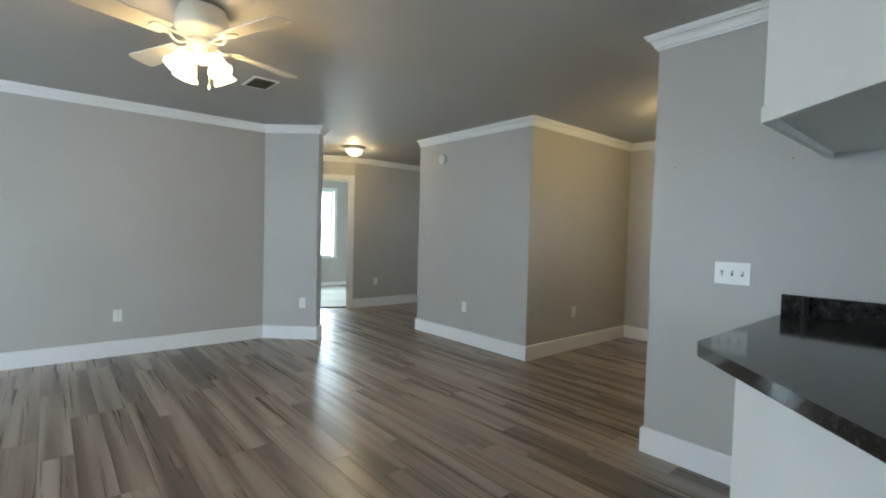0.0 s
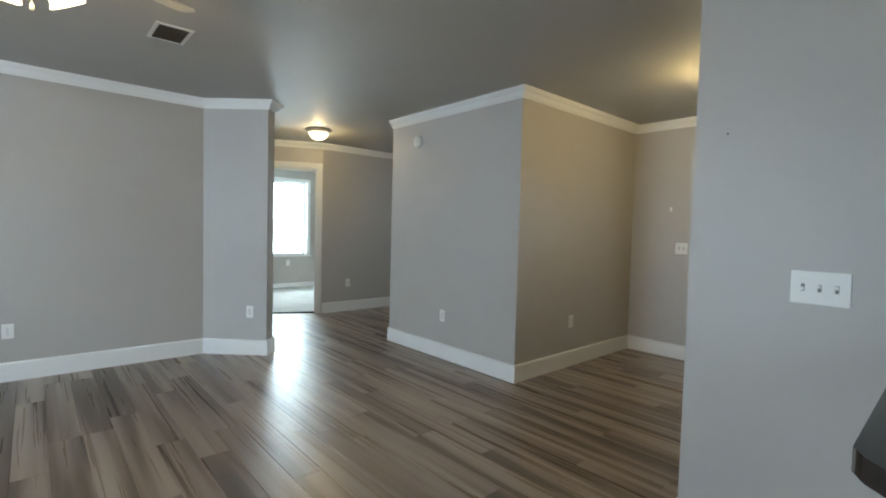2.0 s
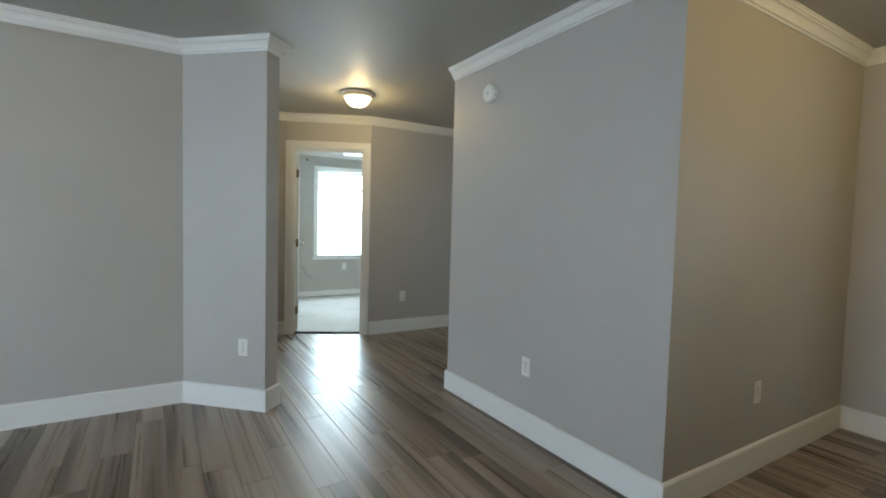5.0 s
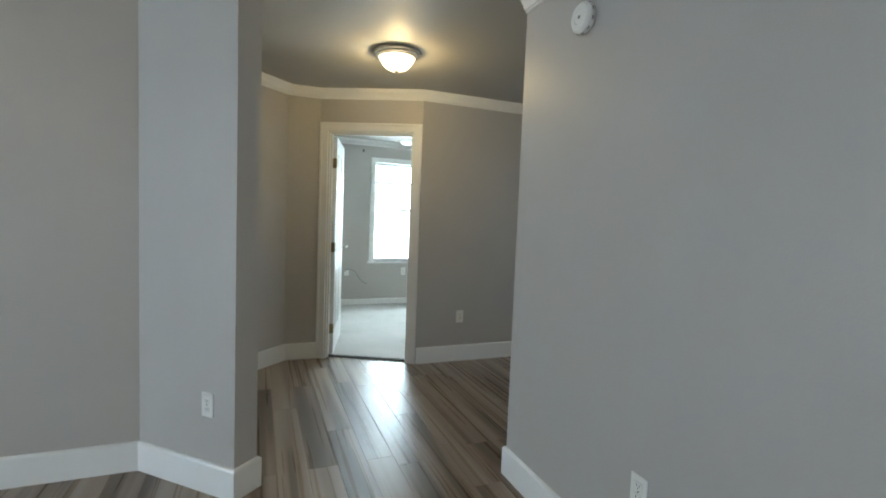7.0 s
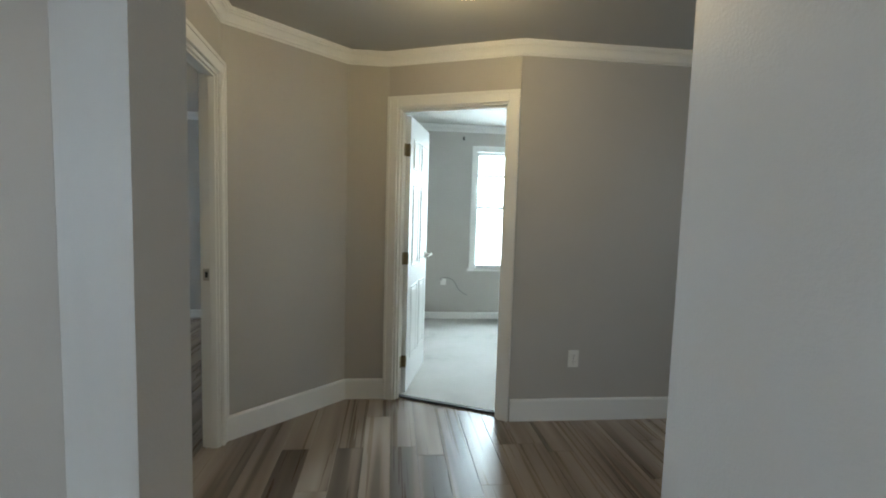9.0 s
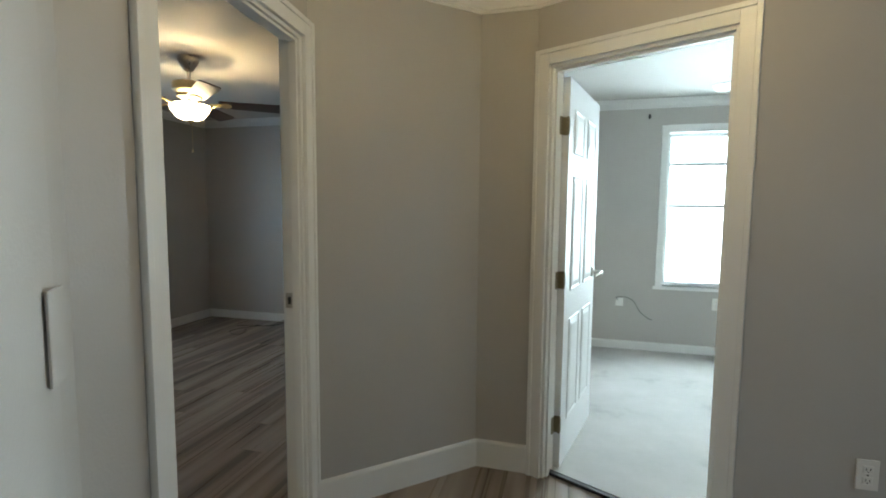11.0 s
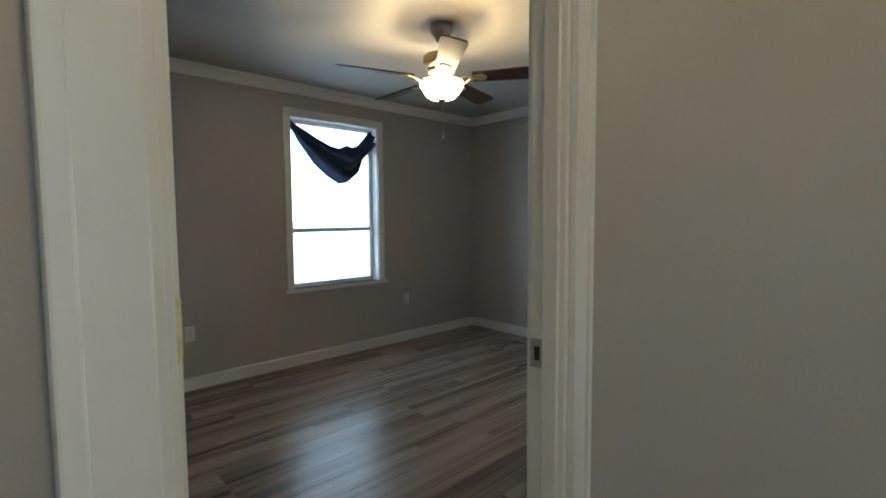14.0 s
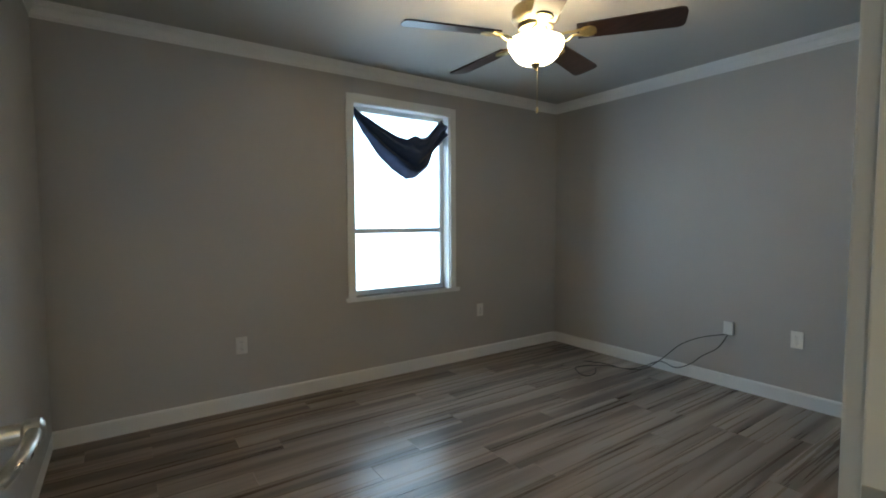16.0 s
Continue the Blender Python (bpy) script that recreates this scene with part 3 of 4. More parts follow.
def window(name, label, p0, p1, zb, zt, thick, rails, bars=()):
    """A vinyl sash window in an opening whose room face runs p0 to p1, room on the left; rails: heights of meeting rails."""
    root = tagged(new(name), label, "window", kind="structure")
    root.location = (p0[0], p0[1], 0)
    m = Matrix.Translation((-p0[0], -p0[1], 0)) @ frame_of(p0, p1)
    n = (Vector(p1) - Vector(p0)).length
    bm = bmesh.new()
    w = 0.055
    for a, b, z0, z1 in ((-w, 0.003, zb, zt + w), (n - 0.003, n + w, zb, zt + w), (0.003, n - 0.003, zt - 0.003, zt + w)):
        box(bm, a, 0, z0, b, 0.016, z1, m)
    mesh_ob("casing", bm, M_TRIM, root, bevel=0.003)
    bm = bmesh.new()
    box(bm, -w - 0.02, -0.09, zb - 0.022, n + w + 0.02, 0.036, zb, m)
    mesh_ob("sill", bm, M_TRIM, root, bevel=0.005)
    bm = bmesh.new()
    box(bm, 0, -thick, zb, 0.012, 0, zt, m)
    box(bm, n - 0.012, -thick, zb, n, 0, zt, m)
    box(bm, 0.012, -thick, zt - 0.012, n - 0.012, 0, zt, m)
    mesh_ob("reveal", bm, M_TRIM, root)
    bm = bmesh.new()
    y0, y1 = -0.125, -0.085
    for a, b, z0, z1 in ((0.012, 0.05, zb, zt - 0.012), (n - 0.05, n - 0.012, zb, zt - 0.012), (0.05, n - 0.05, zb, zb + 0.04), (0.05, n - 0.05, zt - 0.05, zt - 0.012)):
        box(bm, a, y0, z0, b, y1, z1, m)
    for z in rails:
        box(bm, 0.05, y0 + 0.004, z - 0.016, n - 0.05, y1 + 0.012, z + 0.016, m)
    for z in bars:
        box(bm, 0.05, y0 + 0.012, z - 0.013, n - 0.05, y1 + 0.004, z + 0.013, m)
    mesh_ob("sash", bm, M_VINYL, root, bevel=0.003)
    bm = bmesh.new()
    box(bm, 0.045, -0.108, zb + 0.035, n - 0.045, -0.103, zt - 0.045, m)
    g = mesh_ob("pane", bm, M_GLASS, root)
    g.visible_shadow = False
    return root


far(window("window_1", "white single-hung window with a bare lower sash", (-0.55, 9.13), (-0.55, 8.225), 0.672, 2.172, 0.17, [1.185]))
far(window("window_2", "white tall window with horizontal bars", (5.60, BY), (4.71, BY), 0.652, 2.134, 0.17, [1.43], [1.83]))
window("window_3", "wide living room window", (-3.2, 5.25), (-3.2, 3.35), 0.3, 2.2, 0.16, [1.3])
window("window_4", "wide living room window", (-1.5, -3.0), (0.7, -3.0), 0.3, 2.2, 0.16, [1.3])
# added window, never in view; it only frames the hall fill lamp
window("fill_window_5", "white unseen window added at the hall end as a fill light opening", (7.2, 6.10), (7.2, 7.00), 0.7, 2.1, 0.16, [1.4])

# ---- things: lamps and fans ----
def dome_lamp(at):
    root = tagged(new("ceiling_lamp"), "lit frosted dome ceiling lamp with nickel rim", "ceiling lamp", group="dome ceiling lamps")
    root.location = at
    bm = bmesh.new()
    lathe(bm, [(0.02, 0), (0.155, 0), (0.162, -0.008), (0.158, -0.016), (0.140, -0.021), (0.136, -0.029), (0.122, -0.033), (0.119, -0.040), (0.05, -0.042)], 40)
    mesh_ob("base", bm, M_SATIN, root, smooth=True)
    bm = bmesh.new()
    prof = [(0.116, -0.037), (0.121, -0.042), (0.117, -0.050), (0.108, -0.064), (0.098, -0.080), (0.084, -0.096), (0.065, -0.110), (0.040, -0.120), (0.012, -0.1235)]
    lathe(bm, prof, 40)
    sh = mesh_ob("shade", bm, M_SHADE, root, smooth=True)
    sh.visible_shadow = False
    bm = bmesh.new()
    lathe(bm, [(0.012, -0.121), (0.016, -0.126), (0.010, -0.132), (0.008, -0.138), (0.003, -0.141)], 14)
    mesh_ob("finial", bm, M_NICKEL, root, smooth=True)


dome_lamp((3.935, 6.65, CEIL))
dome_lamp((4.90, 2.45, CEIL))


def blade_outline(r0, r1, w0, w1, n=8):
    c = 0.03
    pts = [(r0, -w0 / 2)]
    for s, a0 in ((-1, -90), (1, 0)):
        for i in range(n // 2 + 1):
            a = radians(a0 + 90 * i / (n // 2))
            pts.append((r1 - c + c * math.cos(a), s * (w1 / 2 - c) + c * math.sin(a)))
    return pts + [(r0, w0 / 2)]


def add_blade(root, angle, z, m_blade, m_iron, r0, r1, pitch, w0=0.105, w1=0.135):
    m = pose(0, 0, z, 0, 0, angle) @ pose(0, 0, 0, pitch, 0, 0)
    bm = bmesh.new()
    prism(bm, blade_outline(r0, r1, w0, w1), -0.004, 0.004)
    bmesh.ops.transform(bm, matrix=m, verts=bm.verts)
    blade = mesh_ob("blade", bm, m_blade, root, bevel=0.0015)
    bm = bmesh.new()
    for s in (-1, 1):
        tube(bm, [m @ q for q in curve_points([(0.075, s * 0.012, -0.014), (0.11, s * 0.030, -0.026), (0.145, s * 0.030, -0.018), (0.175, s * 0.014, -0.008), (r0 + 0.05, s * 0.030, -0.008)], 5)], 0.0065, 8)
    lathe(bm, [(0.038, -0.010), (0.038, -0.005), (0.030, -0.004)], 18, m @ pose(r0 + 0.045, 0, 0))
    mesh_ob("blade_iron", bm, m_iron, root, smooth=True)
    return blade


def bedroom_fan():
    root = tagged(new("ceiling_fan"), "ceiling fan with dark walnut blades and a lit glass bowl", "ceiling fan")
    root.location = (1.135, 8.30, CEIL - 0.02)
    bm = bmesh.new()
    lathe(bm, [(0.068, 0.0205), (0.068, 0), (0.068, -0.012), (0.060, -0.030), (0.040, -0.058), (0.030, -0.078), (0.018, -0.084)], 28)
    lathe(bm, [(0.012, -0.08), (0.012, -0.145)], 14)
    mesh_ob("canopy", bm, M_NICKEL, root, smooth=True)
    bm = bmesh.new()
    lathe(bm, [(0.025, -0.140), (0.060, -0.146), (0.104, -0.160), (0.112, -0.172), (0.112, -0.212), (0.104, -0.222), (0.085, -0.236), (0.080, -0.258), (0.060, -0.270), (0.034, -0.285), (0.030, -0.31)], 36)
    mesh_ob("motor", bm, M_BRONZE, root, smooth=True)
    for k in range(5):
        add_blade(root, 323 + 72 * k, -0.292, M_BLADE, M_BRASS, 0.19, 0.635, -12)
    bm = bmesh.new()
    lathe(bm, [(0.127, -0.312), (0.131, -0.322), (0.124, -0.345), (0.110, -0.368), (0.096, -0.388), (0.080, -0.402), (0.055, -0.412), (0.02, -0.416)], 40, None, True)
    mesh_ob("bowl", bm, M_BOWL, root, smooth=True)
    bm = bmesh.new()
    lathe(bm, [(0.022, -0.412), (0.026, -0.418), (0.018, -0.428), (0.008, -0.434), (0.006, -0.444)], 18)
    mesh_ob("finial", bm, M_OLD, root, smooth=True)
    bm = bmesh.new()
    tube(bm, [(0.012, 0.0, -0.43), (0.012, 0.0, -0.62)], 0.0012, 5)
    lathe(bm, [(0.002, -0.62), (0.005, -0.626), (0.005, -0.642), (0.002, -0.646)], 8, Matrix.Translation((0.012, 0, 0)))
    tagged(mesh_ob("pull_chain", bm, M_BRASS, root), "thin pull chain")


bedroom_fan()


def living_fan():
    root = tagged(new("ceiling_fan"), "cream ceiling fan with four lit tulip glass shades", "ceiling fan")
    root.location = (1.28, 3.59, CEIL)
    bm = bmesh.new()
    lathe(bm, [(0.09, 0), (0.115, -0.010), (0.118, -0.030), (0.13, -0.045), (0.135, -0.110), (0.122, -0.132), (0.09, -0.150), (0.082, -0.168)], 36)
    mesh_ob("motor", bm, M_PALE, root, smooth=True)
    bm = bmesh.new()
    lathe(bm, [(0.075, -0.165), (0.075, -0.20), (0.060, -0.225), (0.060, -0.262), (0.035, -0.285), (0.012, -0.300)], 28)
    mesh_ob("switch_housing", bm, M_PALE, root, smooth=True)
    for k in range(4):
        add_blade(root, 20 + 90 * k, -0.178, M_PALE, M_PALE, 0.19, 0.62, 12)
    for k in range(4):
        bm = bmesh.new()
        gl = bmesh.new()
        a = 0.4 + k * math.pi / 2
        c, s = math.cos(a), math.sin(a)
        tube(bm, curve_points([(0.04 * c, 0.04 * s, -0.245), (0.075 * c, 0.075 * s, -0.250), (0.092 * c, 0.092 * s, -0.268)], 4), 0.011, 8)
        m = Matrix.Translation((0.090 * c, 0.090 * s, -0.262)) @ Matrix.Rotation(a, 4, "Z") @ Matrix.Rotation(radians(-32), 4, "Y")
        lathe(gl, [(0.018, 0.0), (0.028, -0.010), (0.038, -0.035), (0.043, -0.060), (0.050, -0.085), (0.062, -0.105), (0.059, -0.106), (0.040, -0.07), (0.025, -0.02), (0.012, -0.012)], 24, m)
        mesh_ob("lamp_arm", bm, M_PALE, root, smooth=True)
        sh = mesh_ob("tulip_shade", gl, M_TULIP, root, smooth=True)
        sh.visible_shadow = False
    bm = bmesh.new()
    for x, y, l in ((0.03, -0.02, 0.40), (-0.02, 0.03, 0.375)):
        tube(bm, [(x, y, -0.28), (x, y, -l)], 0.0015, 5)
        lathe(bm, [(0.003, -l), (0.007, -l - 0.008), (0.007, -l - 0.024), (0.003, -l - 0.028)], 10, Matrix.Translation((x, y, 0)))
    tagged(mesh_ob("pull_chain", bm, M_PALE, root), "two short pull chains with cream knobs")


living_fan()


def carpet_room_fan():
    root = tagged(new("ceiling_fan"), "white ceiling fan in the carpeted bedroom", "ceiling fan")
    root.location = (5.30, 9.06, CEIL)
    bm = bmesh.new()
    lathe(bm, [(0.08, 0), (0.11, -0.02), (0.125, -0.07), (0.12, -0.13), (0.08, -0.16), (0.06, -0.21), (0.02, -0.23)], 28)
    mesh_ob("motor", bm, M_PLATE, root, smooth=True)
    for k in range(5):
        add_blade(root, 148 + 72 * k, -0.15, M_PLATE, M_PLATE, 0.19, 0.62, 12)


carpet_room_fan()

# ---- things: kitchen ----


def kitchen():
    body = [(3.3435, 1.335), (2.375, 1.335), (1.83, 0.79), (1.84, -2.2), (3.3435, -2.2)]
    root = tagged(new("kitchen_counter"), "white base cabinet with a dark speckled counter", "kitchen counter")
    bm = bmesh.new()
    prism(bm, body, 0.0, 0.876)
    mesh_ob("body", bm, M_CAB, root, bevel=0.002)
    bm = bmesh.new()
    top = [(3.3435, 1.447), (2.345, 1.447), (2.305, 1.427), (1.757, 0.882), (1.732, 0.852), (1.732, -2.2), (3.3435, -2.2)]
    prism(bm, top, 0.877, 0.92)
    tagged(mesh_ob("countertop", bm, M_COUNTER, root, bevel=0.010, smooth=True), "dark speckled glossy countertop")
    bm = bmesh.new()
    box(bm, 3.3235, -2.2, 0.9205, 3.3435, 1.447, 1.018)
    tagged(mesh_ob("backsplash", bm, M_COUNTER, root, bevel=0.004), "low dark backsplash")
    up = tagged(new("wall_cabinet"), "white painted upper cabinet hung to the ceiling", "cabinet")
    poly = [(3.3435, 1.300), (2.398, 1.300), (2.110, 0.961), (2.112, -2.2), (3.3435, -2.2)]
    bm = bmesh.new()
    prism(bm, poly, 1.675, CEIL - 0.001)
    mesh_ob("body", bm, M_CAB, up)
    bm = bmesh.new()
    for a, b in zip(poly[:3], poly[1:4]):
        m = frame_of(a, b)
        n = (Vector(b) - Vector(a)).length
        box(bm, -0.004, -0.006, 1.648, n + 0.004, 0.018, 1.70, m)
    mesh_ob("bottom_rail", bm, M_CAB, up, bevel=0.003)
    pipe = tagged(new("faucet_stub"), "black tap fitting at the backsplash", "tap")
    bm = bmesh.new()
    lathe(bm, [(0.022, 0.92), (0.022, 0.93), (0.012, 0.936), (0.012, 1.005), (0.015, 1.01), (0.008, 1.016)], 16, Matrix.Translation((3.283, 1.345, 0)))
    mesh_ob("body", bm, M_BLACK, pipe, smooth=True)


kitchen()

# ---- things: plates, vents, small fittings ----


def outlet(m, label="white duplex wall outlet"):
    """A plate on the plane y = 0 facing +y."""
    root = tagged(new("wall_outlet"), label, "outlet", group="white wall outlets")
    bm = bmesh.new()
    box(bm, -0.036, 0, -0.058, 0.036, 0.006, 0.058)
    mesh_ob("plate", bm, M_PLATE, root, bevel=0.003)
    bm = bmesh.new()
    for z in (-0.021, 0.021):
        box(bm, -0.017, 0.005, z - 0.0145, 0.017, 0.0085, z + 0.0145)
    mesh_ob("socket", bm, M_PLATE, root, bevel=0.003)
    bm = bmesh.new()
    for z in (-0.021, 0.021):
        for x in (-0.0065, 0.0065):
            box(bm, x - 0.0012, 0.0084, z - 0.002, x + 0.0012, 0.0089, z + 0.006)
        box(bm, -0.002, 0.0084, z - 0.010, 0.002, 0.0089, z - 0.006)
    box(bm, -0.0025, 0.0058, -0.0025, 0.0025, 0.0068, 0.0025)
    mesh_ob("slot", bm, M_DARK, root)
    root.matrix_basis = m
    return root


def switch(m, gangs, label):
    root = tagged(new("light_switch"), label, "light switch", group="white switch plates")
    w = 0.036 + (gangs - 1) * 0.0235
    bm = bmesh.new()
    box(bm, -w, 0, -0.058, w, 0.006, 0.058)
    mesh_ob("plate", bm, M_PLATE, root, bevel=0.003)
    for g in range(gangs):
        bm = bmesh.new()
        x = (g - (gangs - 1) / 2) * 0.047
        box(bm, x - 0.0055, 0.006, -0.013, x + 0.0055, 0.0066, 0.013)
        mesh_ob("toggle_slot", bm, M_GREYC, root)
        bm = bmesh.new()
        x = (g - (gangs - 1) / 2) * 0.047
        box(bm, x - 0.004, 0.006, -0.004, x + 0.004, 0.018, 0.006, pose(0, 0, 0) @ Matrix.Rotation(radians(22 if g < gangs - 1 else -22), 4, "X"))
        mesh_ob("toggle", bm, M_PLATE, root, bevel=0.0015)
    root.matrix_basis = m
    return root


outlet(pose(4.3015, 4.70, 0.42, 0, 0, 90))
outlet(pose(5.11, 3.7865, 0.425, 0, 0, 180))
outlet(pose(1.155, 6.2045, 0.39, 0, 0, 180))
outlet(pose(2.872, 5.8898, 0.420, 0, 0, 135))
far(outlet(pose(4.89, 7.5595, 0.42, 0, 0, 180)))
far(outlet(pose(-0.5495, 7.395, 0.43, 0, 0, -90)))
far(outlet(pose(-0.5495, 9.466, 0.44, 0, 0, -90)))
far(outlet(pose(1.587, 10.4795, 0.447, 0, 0, 180)))
far(outlet(pose(5.20, BY - 0.0005, 0.50, 0, 0, 180)))
switch(pose(3.3445, 1.666, 1.098, 0, 0, 90), 3, "white three-gang toggle switch plate on the partition")
switch(pose(6.2445, 3.258, 1.13, 0, 0, 90), 2, "white two-gang toggle switch plate beside the door")


def small_hook():
    root = tagged(new("wall_hook"), "small white hook on the entry wall", "hook")
    bm = bmesh.new()
    box(bm, -0.012, 0, -0.022, 0.012, 0.004, 0.022)
    tube(bm, curve_points([(0, 0.004, -0.005), (0, 0.016, -0.012), (0, 0.02, 0.0)], 4), 0.003, 8)
    mesh_ob("body", bm, M_PLATE, root, bevel=0.0015)
    root.matrix_basis = pose(6.2445, 3.379, 1.53, 0, 0, 90)


small_hook()


def smoke_detector():
    root = tagged(new("smoke_detector"), "round white smoke detector on the wall", "smoke detector")
    bm = bmesh.new()
    lathe(bm, [(0.058, 0), (0.058, 0.008), (0.062, 0.010), (0.060, 0.028), (0.050, 0.038), (0.030, 0.040), (0.028, 0.037), (0.010, 0.037)], 32)
    mesh_ob("body", bm, M_PLATE, root, smooth=True)
    for k in range(10):
        bm = bmesh.new()
        m = pose(0, 0, 0, 0, 0, 36 * k)
        box(bm, 0.0595, -0.007, 0.014, 0.0625, 0.007, 0.019, m)
        mesh_ob("vent_slot", bm, M_GREYC, root)
    bm = bmesh.new()
    lathe(bm, [(0.007, 0.036), (0.007, 0.0385), (0.004, 0.039)], 12)
    mesh_ob("test_button", bm, M_GREYC, root)
    root.matrix_basis = pose(4.3015, 5.130, 2.152, 0, -90, 0)


smoke_detector()


def ceiling_vent():
    root = tagged(new("ceiling_vent"), "white louvred air register in the ceiling", "air vent")
    root.location = (1.955, 4.665, CEIL)
    w, l = 0.080, 0.125
    bm = bmesh.new()
    f = 0.022
    for a in ((-w - f, -l - f, w + f, -l), (-w - f, l, w + f, l + f), (-w - f, -l, -w, l), (w, -l, w + f, l)):
        box(bm, a[0], a[1], -0.007, a[2], a[3], 0)
    mesh_ob("frame", bm, M_PLATE, root, bevel=0.002)
    # flat dark sheet, coloured to give the shade behind the louvres
    bm = bmesh.new()
    box(bm, -w, -l, -0.0012, w, l, -0.0004)
    mesh_ob("duct_shade", bm, M_DARK, root)
    for k in range(7):
        bm = bmesh.new()
        y = -l + 2 * l * (k + 0.5) / 7
        box(bm, -w, -0.011, -0.0008, w, 0.011, 0.0008, pose(0, y, -0.0075, 34, 0, 0))
        mesh_ob("louvre", bm, M_GREYC, root)


ceiling_vent()


def navy_cloth():
    root = tagged(new("curtain_cloth"), "navy cloth bunched and tied across the window top", "cloth")
    top = [(0.005, 2.150), (0.12, 2.088), (0.28, 2.005), (0.42, 1.945), (0.51, 1.932), (0.58, 1.968), (0.635, 1.950), (0.70, 1.972), (0.77, 2.045), (0.825, 2.112), (0.875, 2.130)]
    low = [(0.015, 2.125), (0.065, 2.035), (0.145, 1.920), (0.255, 1.790), (0.39, 1.680), (0.51, 1.605), (0.607, 1.622), (0.695, 1.700), (0.735, 1.815), (0.81, 1.880), (0.905, 1.960)]
    nu, nv = 72, 26

    def at(tab, u):
        k = u * (len(tab) - 1)
        i = min(int(k), len(tab) - 2)
        q = k - i
        q = q * q * (3 - 2 * q) * 0.5 + q * 0.5
        return Vector(tab[i]).lerp(Vector(tab[i + 1]), q)

    bm = bmesh.new()
    rows = []
    for i in range(nu + 1):
        u = i / nu
        a, b = at(top, u), at(low, u)
        row = []
        for j in range(nv + 1):
            v = j / nv
            p = a.lerp(b, v)
            d = (b - a).length
            fold = 0.030 * math.sin(v * 15 + 3.0 * u + 1.6 * math.sin(6 * u)) * min(1, d * 4) + 0.02 * noise.noise((u * 6, v * 5, 2.0))
            fray = 0.012 * noise.noise((u * 22, 1.0, 4.0)) * (v > 0.9)
            row.append(bm.verts.new((-0.600 + fold + 0.045 * math.sin(math.pi * v), 8.215 + p.x, p.y + 0.006 + fray)))
        rows.append(row)
    for r0, r1 in zip(rows, rows[1:]):
        for j in range(nv):
            bm.faces.new((r0[j], r0[j + 1], r1[j + 1], r1[j]))
    ob = mesh_ob("cloth", bm, M_NAVY, root, smooth=True)
    so = ob.modifiers.new("thickness", "SOLIDIFY")
    so.thickness = 0.003
    bm = bmesh.new()
    tube(bm, [(-0.60, 8.228, 2.12), (-0.59, 9.125, 2.12)], 0.004, 8)
    tagged(mesh_ob("rod", bm, M_PLATE, root), "thin tension rod")

    far(root)


navy_cloth()


def cords():
    root = tagged(new("power_cord"), "black power cord plugged in and trailing on the floor", "cord")
    bm = bmesh.new()
    box(bm, 1.125, 10.462, 0.40, 1.195, 10.4795, 0.50)
    tagged(mesh_ob("plug", bm, M_PLATE, root, bevel=0.006), "white plug-in box")
    bm = bmesh.new()
    a = [(1.15, 10.458, 0.40), (1.08, 10.43, 0.385), (0.97, 10.40, 0.345), (0.85, 10.36, 0.27), (0.72, 10.33, 0.13), (0.60, 10.30, 0.03), (0.50, 10.24, 0.006), (0.33, 10.17, 0.005), (0.22, 10.02, 0.005), (0.20, 9.91, 0.005), (0.30, 9.82, 0.006), (0.40, 9.80, 0.008), (0.42, 9.88, 0.02), (0.36, 9.97, 0.03)]
    b = [(1.16, 10.458, 0.40), (1.10, 10.44, 0.29), (1.00, 10.41, 0.21), (0.92, 10.40, 0.13), (0.80, 10.40, 0.07), (0.68, 10.38, 0.095), (0.58, 10.30, 0.04), (0.47, 10.22, 0.007), (0.28, 10.20, 0.006), (0.12, 10.12, 0.005)]
    for q in (a, b):
        tube(bm, curve_points(q, 6), 0.0035, 8)
    mesh_ob("cable", bm, M_BLACK, root, smooth=True)
    root2 = tagged(new("cable_tail"), "grey cable stub hanging from a wall plate", "cable")
    bm = bmesh.new()
    box(bm, 4.30, BY - 0.012, 0.44, 4.37, BY - 0.0005, 0.52)
    mesh_ob("plate", bm, M_PLATE, root2, bevel=0.003)
    bm = bmesh.new()
    tube(bm, curve_points([(4.32, BY - 0.012, 0.50), (4.30, BY - 0.05, 0.53), (4.38, BY - 0.07, 0.54), (4.46, BY - 0.06, 0.50), (4.52, BY - 0.05, 0.40), (4.60, BY - 0.04, 0.335), (4.64, BY - 0.03, 0.32)], 6), 0.005, 8)
    mesh_ob("cable", bm, M_GREYC, root2, smooth=True)
    br = tagged(new("curtain_bracket"), "small dark curtain rod bracket beside the window", "bracket")
    bm = bmesh.new()
    box(bm, 4.53, BY - 0.02, 2.255, 4.55, BY - 0.0005, 2.295)
    tube(bm, [(4.54, BY - 0.01, 2.275), (4.54, BY - 0.05, 2.28)], 0.004, 8)
    mesh_ob("body", bm, M_DARK, br)

    for ob in (root, root2, br):
        far(ob)


cords()


def nail(at, turn):
    root = tagged(new("nail"), "small bare nail stuck in the painted wall", "nail", group="nails in the partition wall")
    bm = bmesh.new()
    lathe(bm, [(0.002, 0), (0.002, 0.010), (0.0045, 0.011), (0.0045, 0.0125)], 8, pose(0, 0, 0, -90, 0, 0))
    mesh_ob("body", bm, M_OLD, root)
    root.matrix_basis = pose(*at, 0, 0, turn)


nail((3.3445, 1.975, 1.668), 90)
nail((3.3445, 1.43, 1.664), 90)


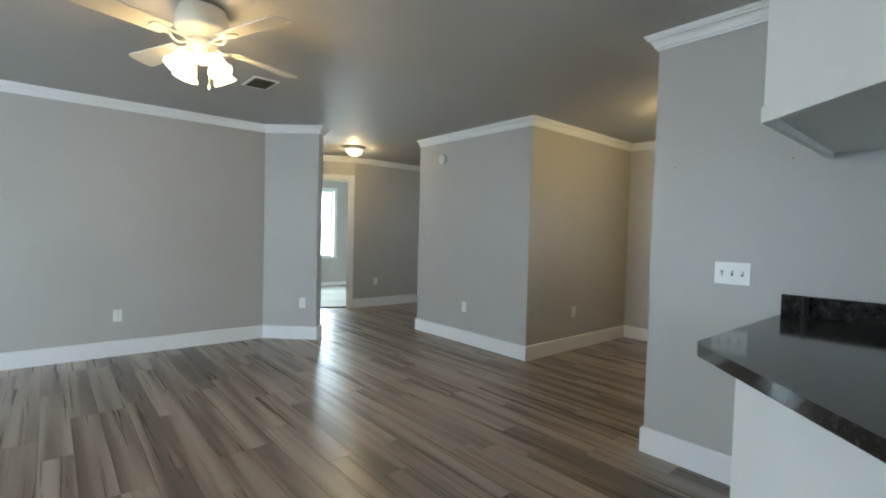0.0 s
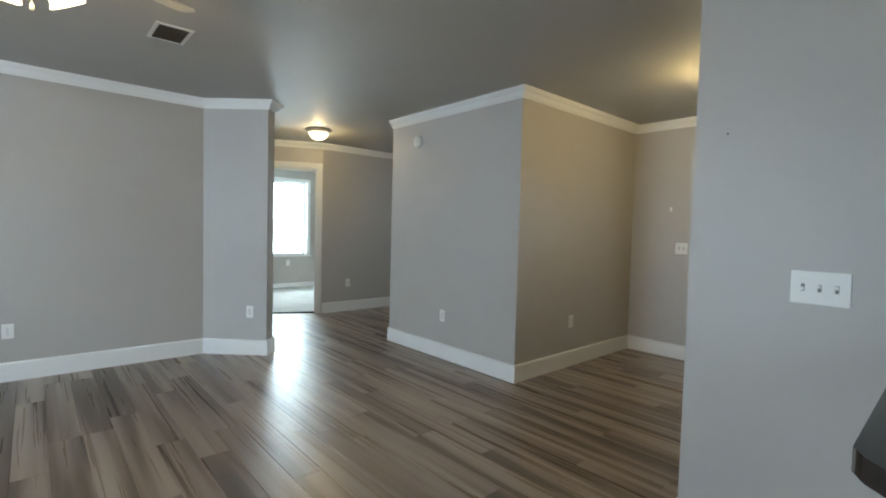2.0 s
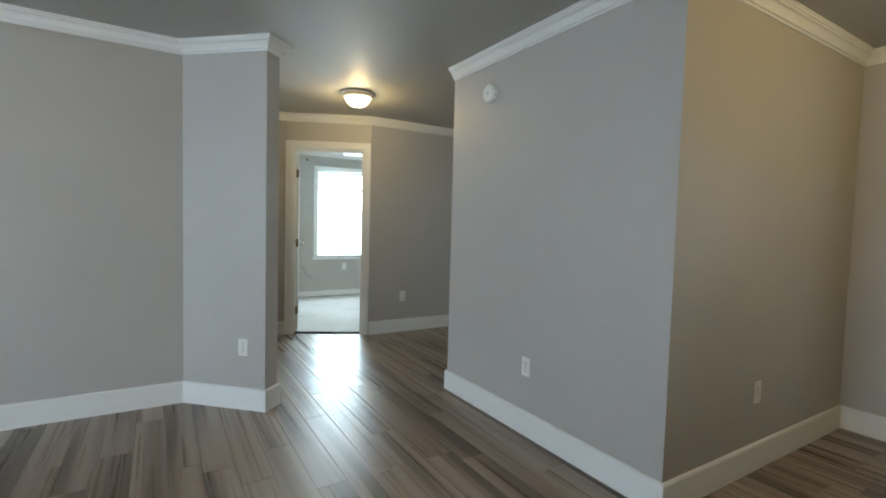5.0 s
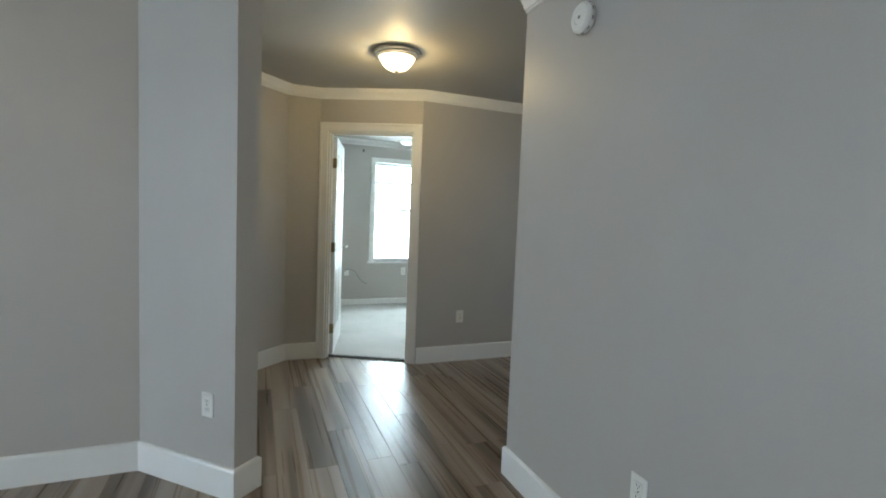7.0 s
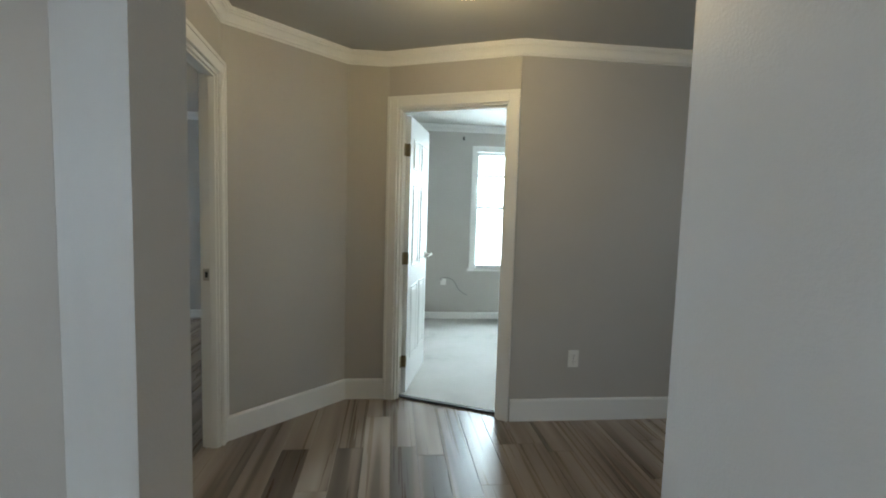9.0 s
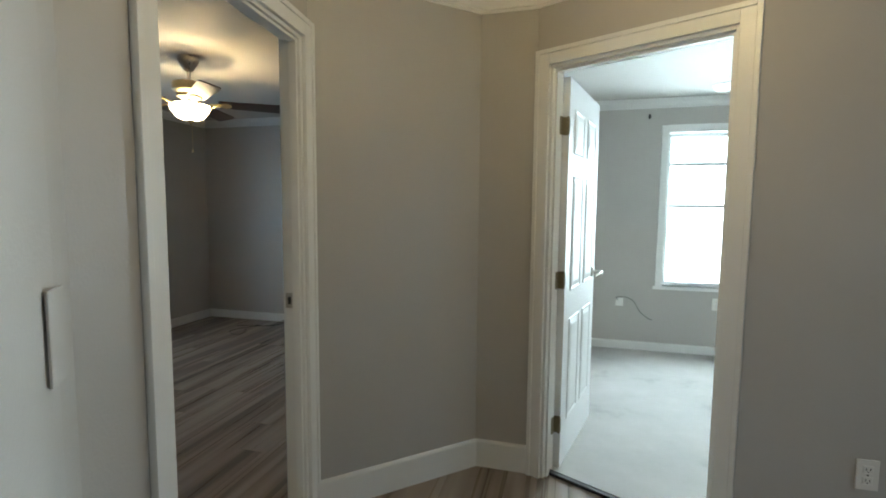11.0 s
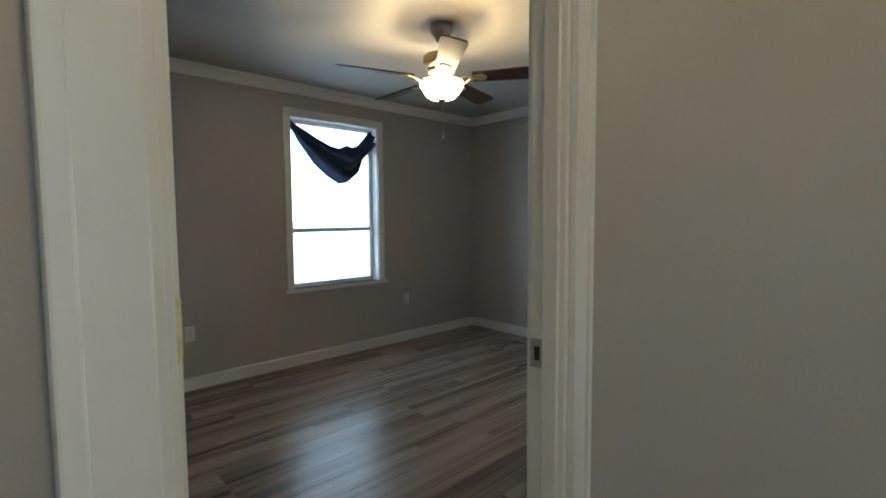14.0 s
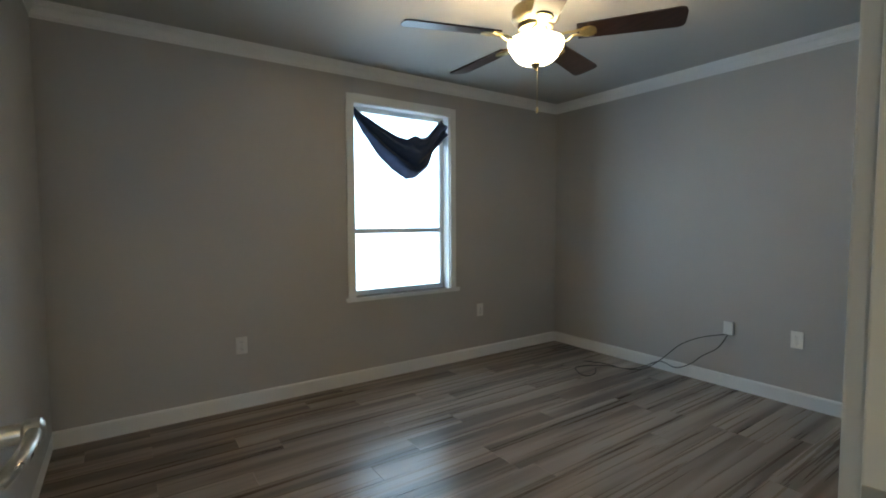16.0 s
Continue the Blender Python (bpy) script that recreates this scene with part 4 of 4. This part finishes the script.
def wall_patch():
    root = tagged(new("cover_plate"), "blank painted cover plate coming loose beside the doorway", "cover plate")
    bm = bmesh.new()
    box(bm, -0.042, 0, -0.085, 0.042, 0.006, 0.085)
    mesh_ob("plate", bm, M_WALL, root, bevel=0.004)
    root.matrix_basis = pose(2.869, 6.101, 1.148, 0, 0, -51)


wall_patch()

# ---- floors: boards last ----
bm = bmesh.new()
box(bm, -3.3, -3.1, -0.10, 7.3, 10.6, -0.006)
FLOOR = tagged(mesh_ob("floor", bm, M_SUB), "brown-grey wood-look vinyl plank floor", "floor", kind="structure")
bm = bmesh.new()
m2w = frame_of(tuple(T0), tuple(T1))
back = [m2w @ Vector((q, -0.06, 0)) for q in (-0.05, n2 + 0.05)]
prism(bm, [(back[0].x, back[0].y), (7.2, 7.60), (7.2, BY + 0.02), (3.38, BY + 0.02), (3.38, 8.05), (back[1].x, back[1].y)], -0.09, 0.008)
far(tagged(mesh_ob("floor_carpet", bm, M_CARPET), "worn pale grey carpet with faint stains", "carpet", kind="structure"))
bm = bmesh.new()
box(bm, -400, -400, -0.5, 400, 400, -0.3)
tagged(mesh_ob("ground", bm, M_GRASS), "dry grass outside the house", "ground", kind="structure")

PW, PL = 0.152, 1.22


def plank_mesh(length):
    bm = bmesh.new()
    g = 0.0004
    x0, x1, y0, y1, c = g, PW - g, g, length - g, 0.0009
    lo = [bm.verts.new(q) for q in ((x0, y0, -0.006), (x1, y0, -0.006), (x1, y1, -0.006), (x0, y1, -0.006))]
    mid = [bm.verts.new(q) for q in ((x0, y0, -0.0012), (x1, y0, -0.0012), (x1, y1, -0.0012), (x0, y1, -0.0012))]
    hi = [bm.verts.new(q) for q in ((x0 + c, y0 + c, 0), (x1 - c, y0 + c, 0), (x1 - c, y1 - c, 0), (x0 + c, y1 - c, 0))]
    bm.faces.new(hi)
    for a, b in ((lo, mid), (mid, hi)):
        for i in range(4):
            j = (i + 1) % 4
            bm.faces.new((a[i], a[j], b[j], b[i]))
    bmesh.ops.recalc_face_normals(bm, faces=bm.faces)
    me = bpy.data.meshes.new("plank")
    bm.to_mesh(me)
    bm.free()
    me.materials.append(M_PLANK)
    return me


MESHES = {}
rng = random.Random(7)


def lay(floor, x0, x1, y0, last, near, keep):
    spots = []
    x = x0
    while x < x1:
        y1 = last(x)
        y = y0 - rng.choice((0.0, 0.305, 0.41, 0.61, 0.815, 0.915))
        while y < y1:
            a, b = max(y, y0), min(y + PL, y1)
            if b - a > 0.02 and keep(x, a, b):
                spots.append((x, a, round(b - a, 3)))
            y += PL
        x += PW
    spots.sort(key=lambda s: (s[0] - near[0]) ** 2 + (s[1] + s[2] / 2 - near[1]) ** 2)
    for x, y, l in spots[:295]:
        if l not in MESHES:
            MESHES[l] = plank_mesh(l)
        ob = new("plank", MESHES[l])
        ob.parent, ob.location = floor, (x, y, 0)
    rest = bmesh.new()
    for x, y, l in spots[295:]:
        if l not in MESHES:
            MESHES[l] = plank_mesh(l)
        k = len(rest.verts)
        rest.from_mesh(MESHES[l])
        rest.verts.ensure_lookup_table()
        for v in rest.verts[k:]:
            v.co += Vector((x, y, 0))
    if spots[295:]:
        tagged(mesh_ob("planks", rest, M_PLANK, floor), "more planks of the same floor", kind="stuff")
    else:
        rest.free()


def reach(x):
    return 6.28 if x < -0.72 else 10.48 if x < 2.6 else 7.957


lay(FLOOR, -3.2, 7.2, -3.0, reach, (2.0, 5.0), lambda x, a, b: not (x > 4.5 and a > 3.95 and b < 5.45))
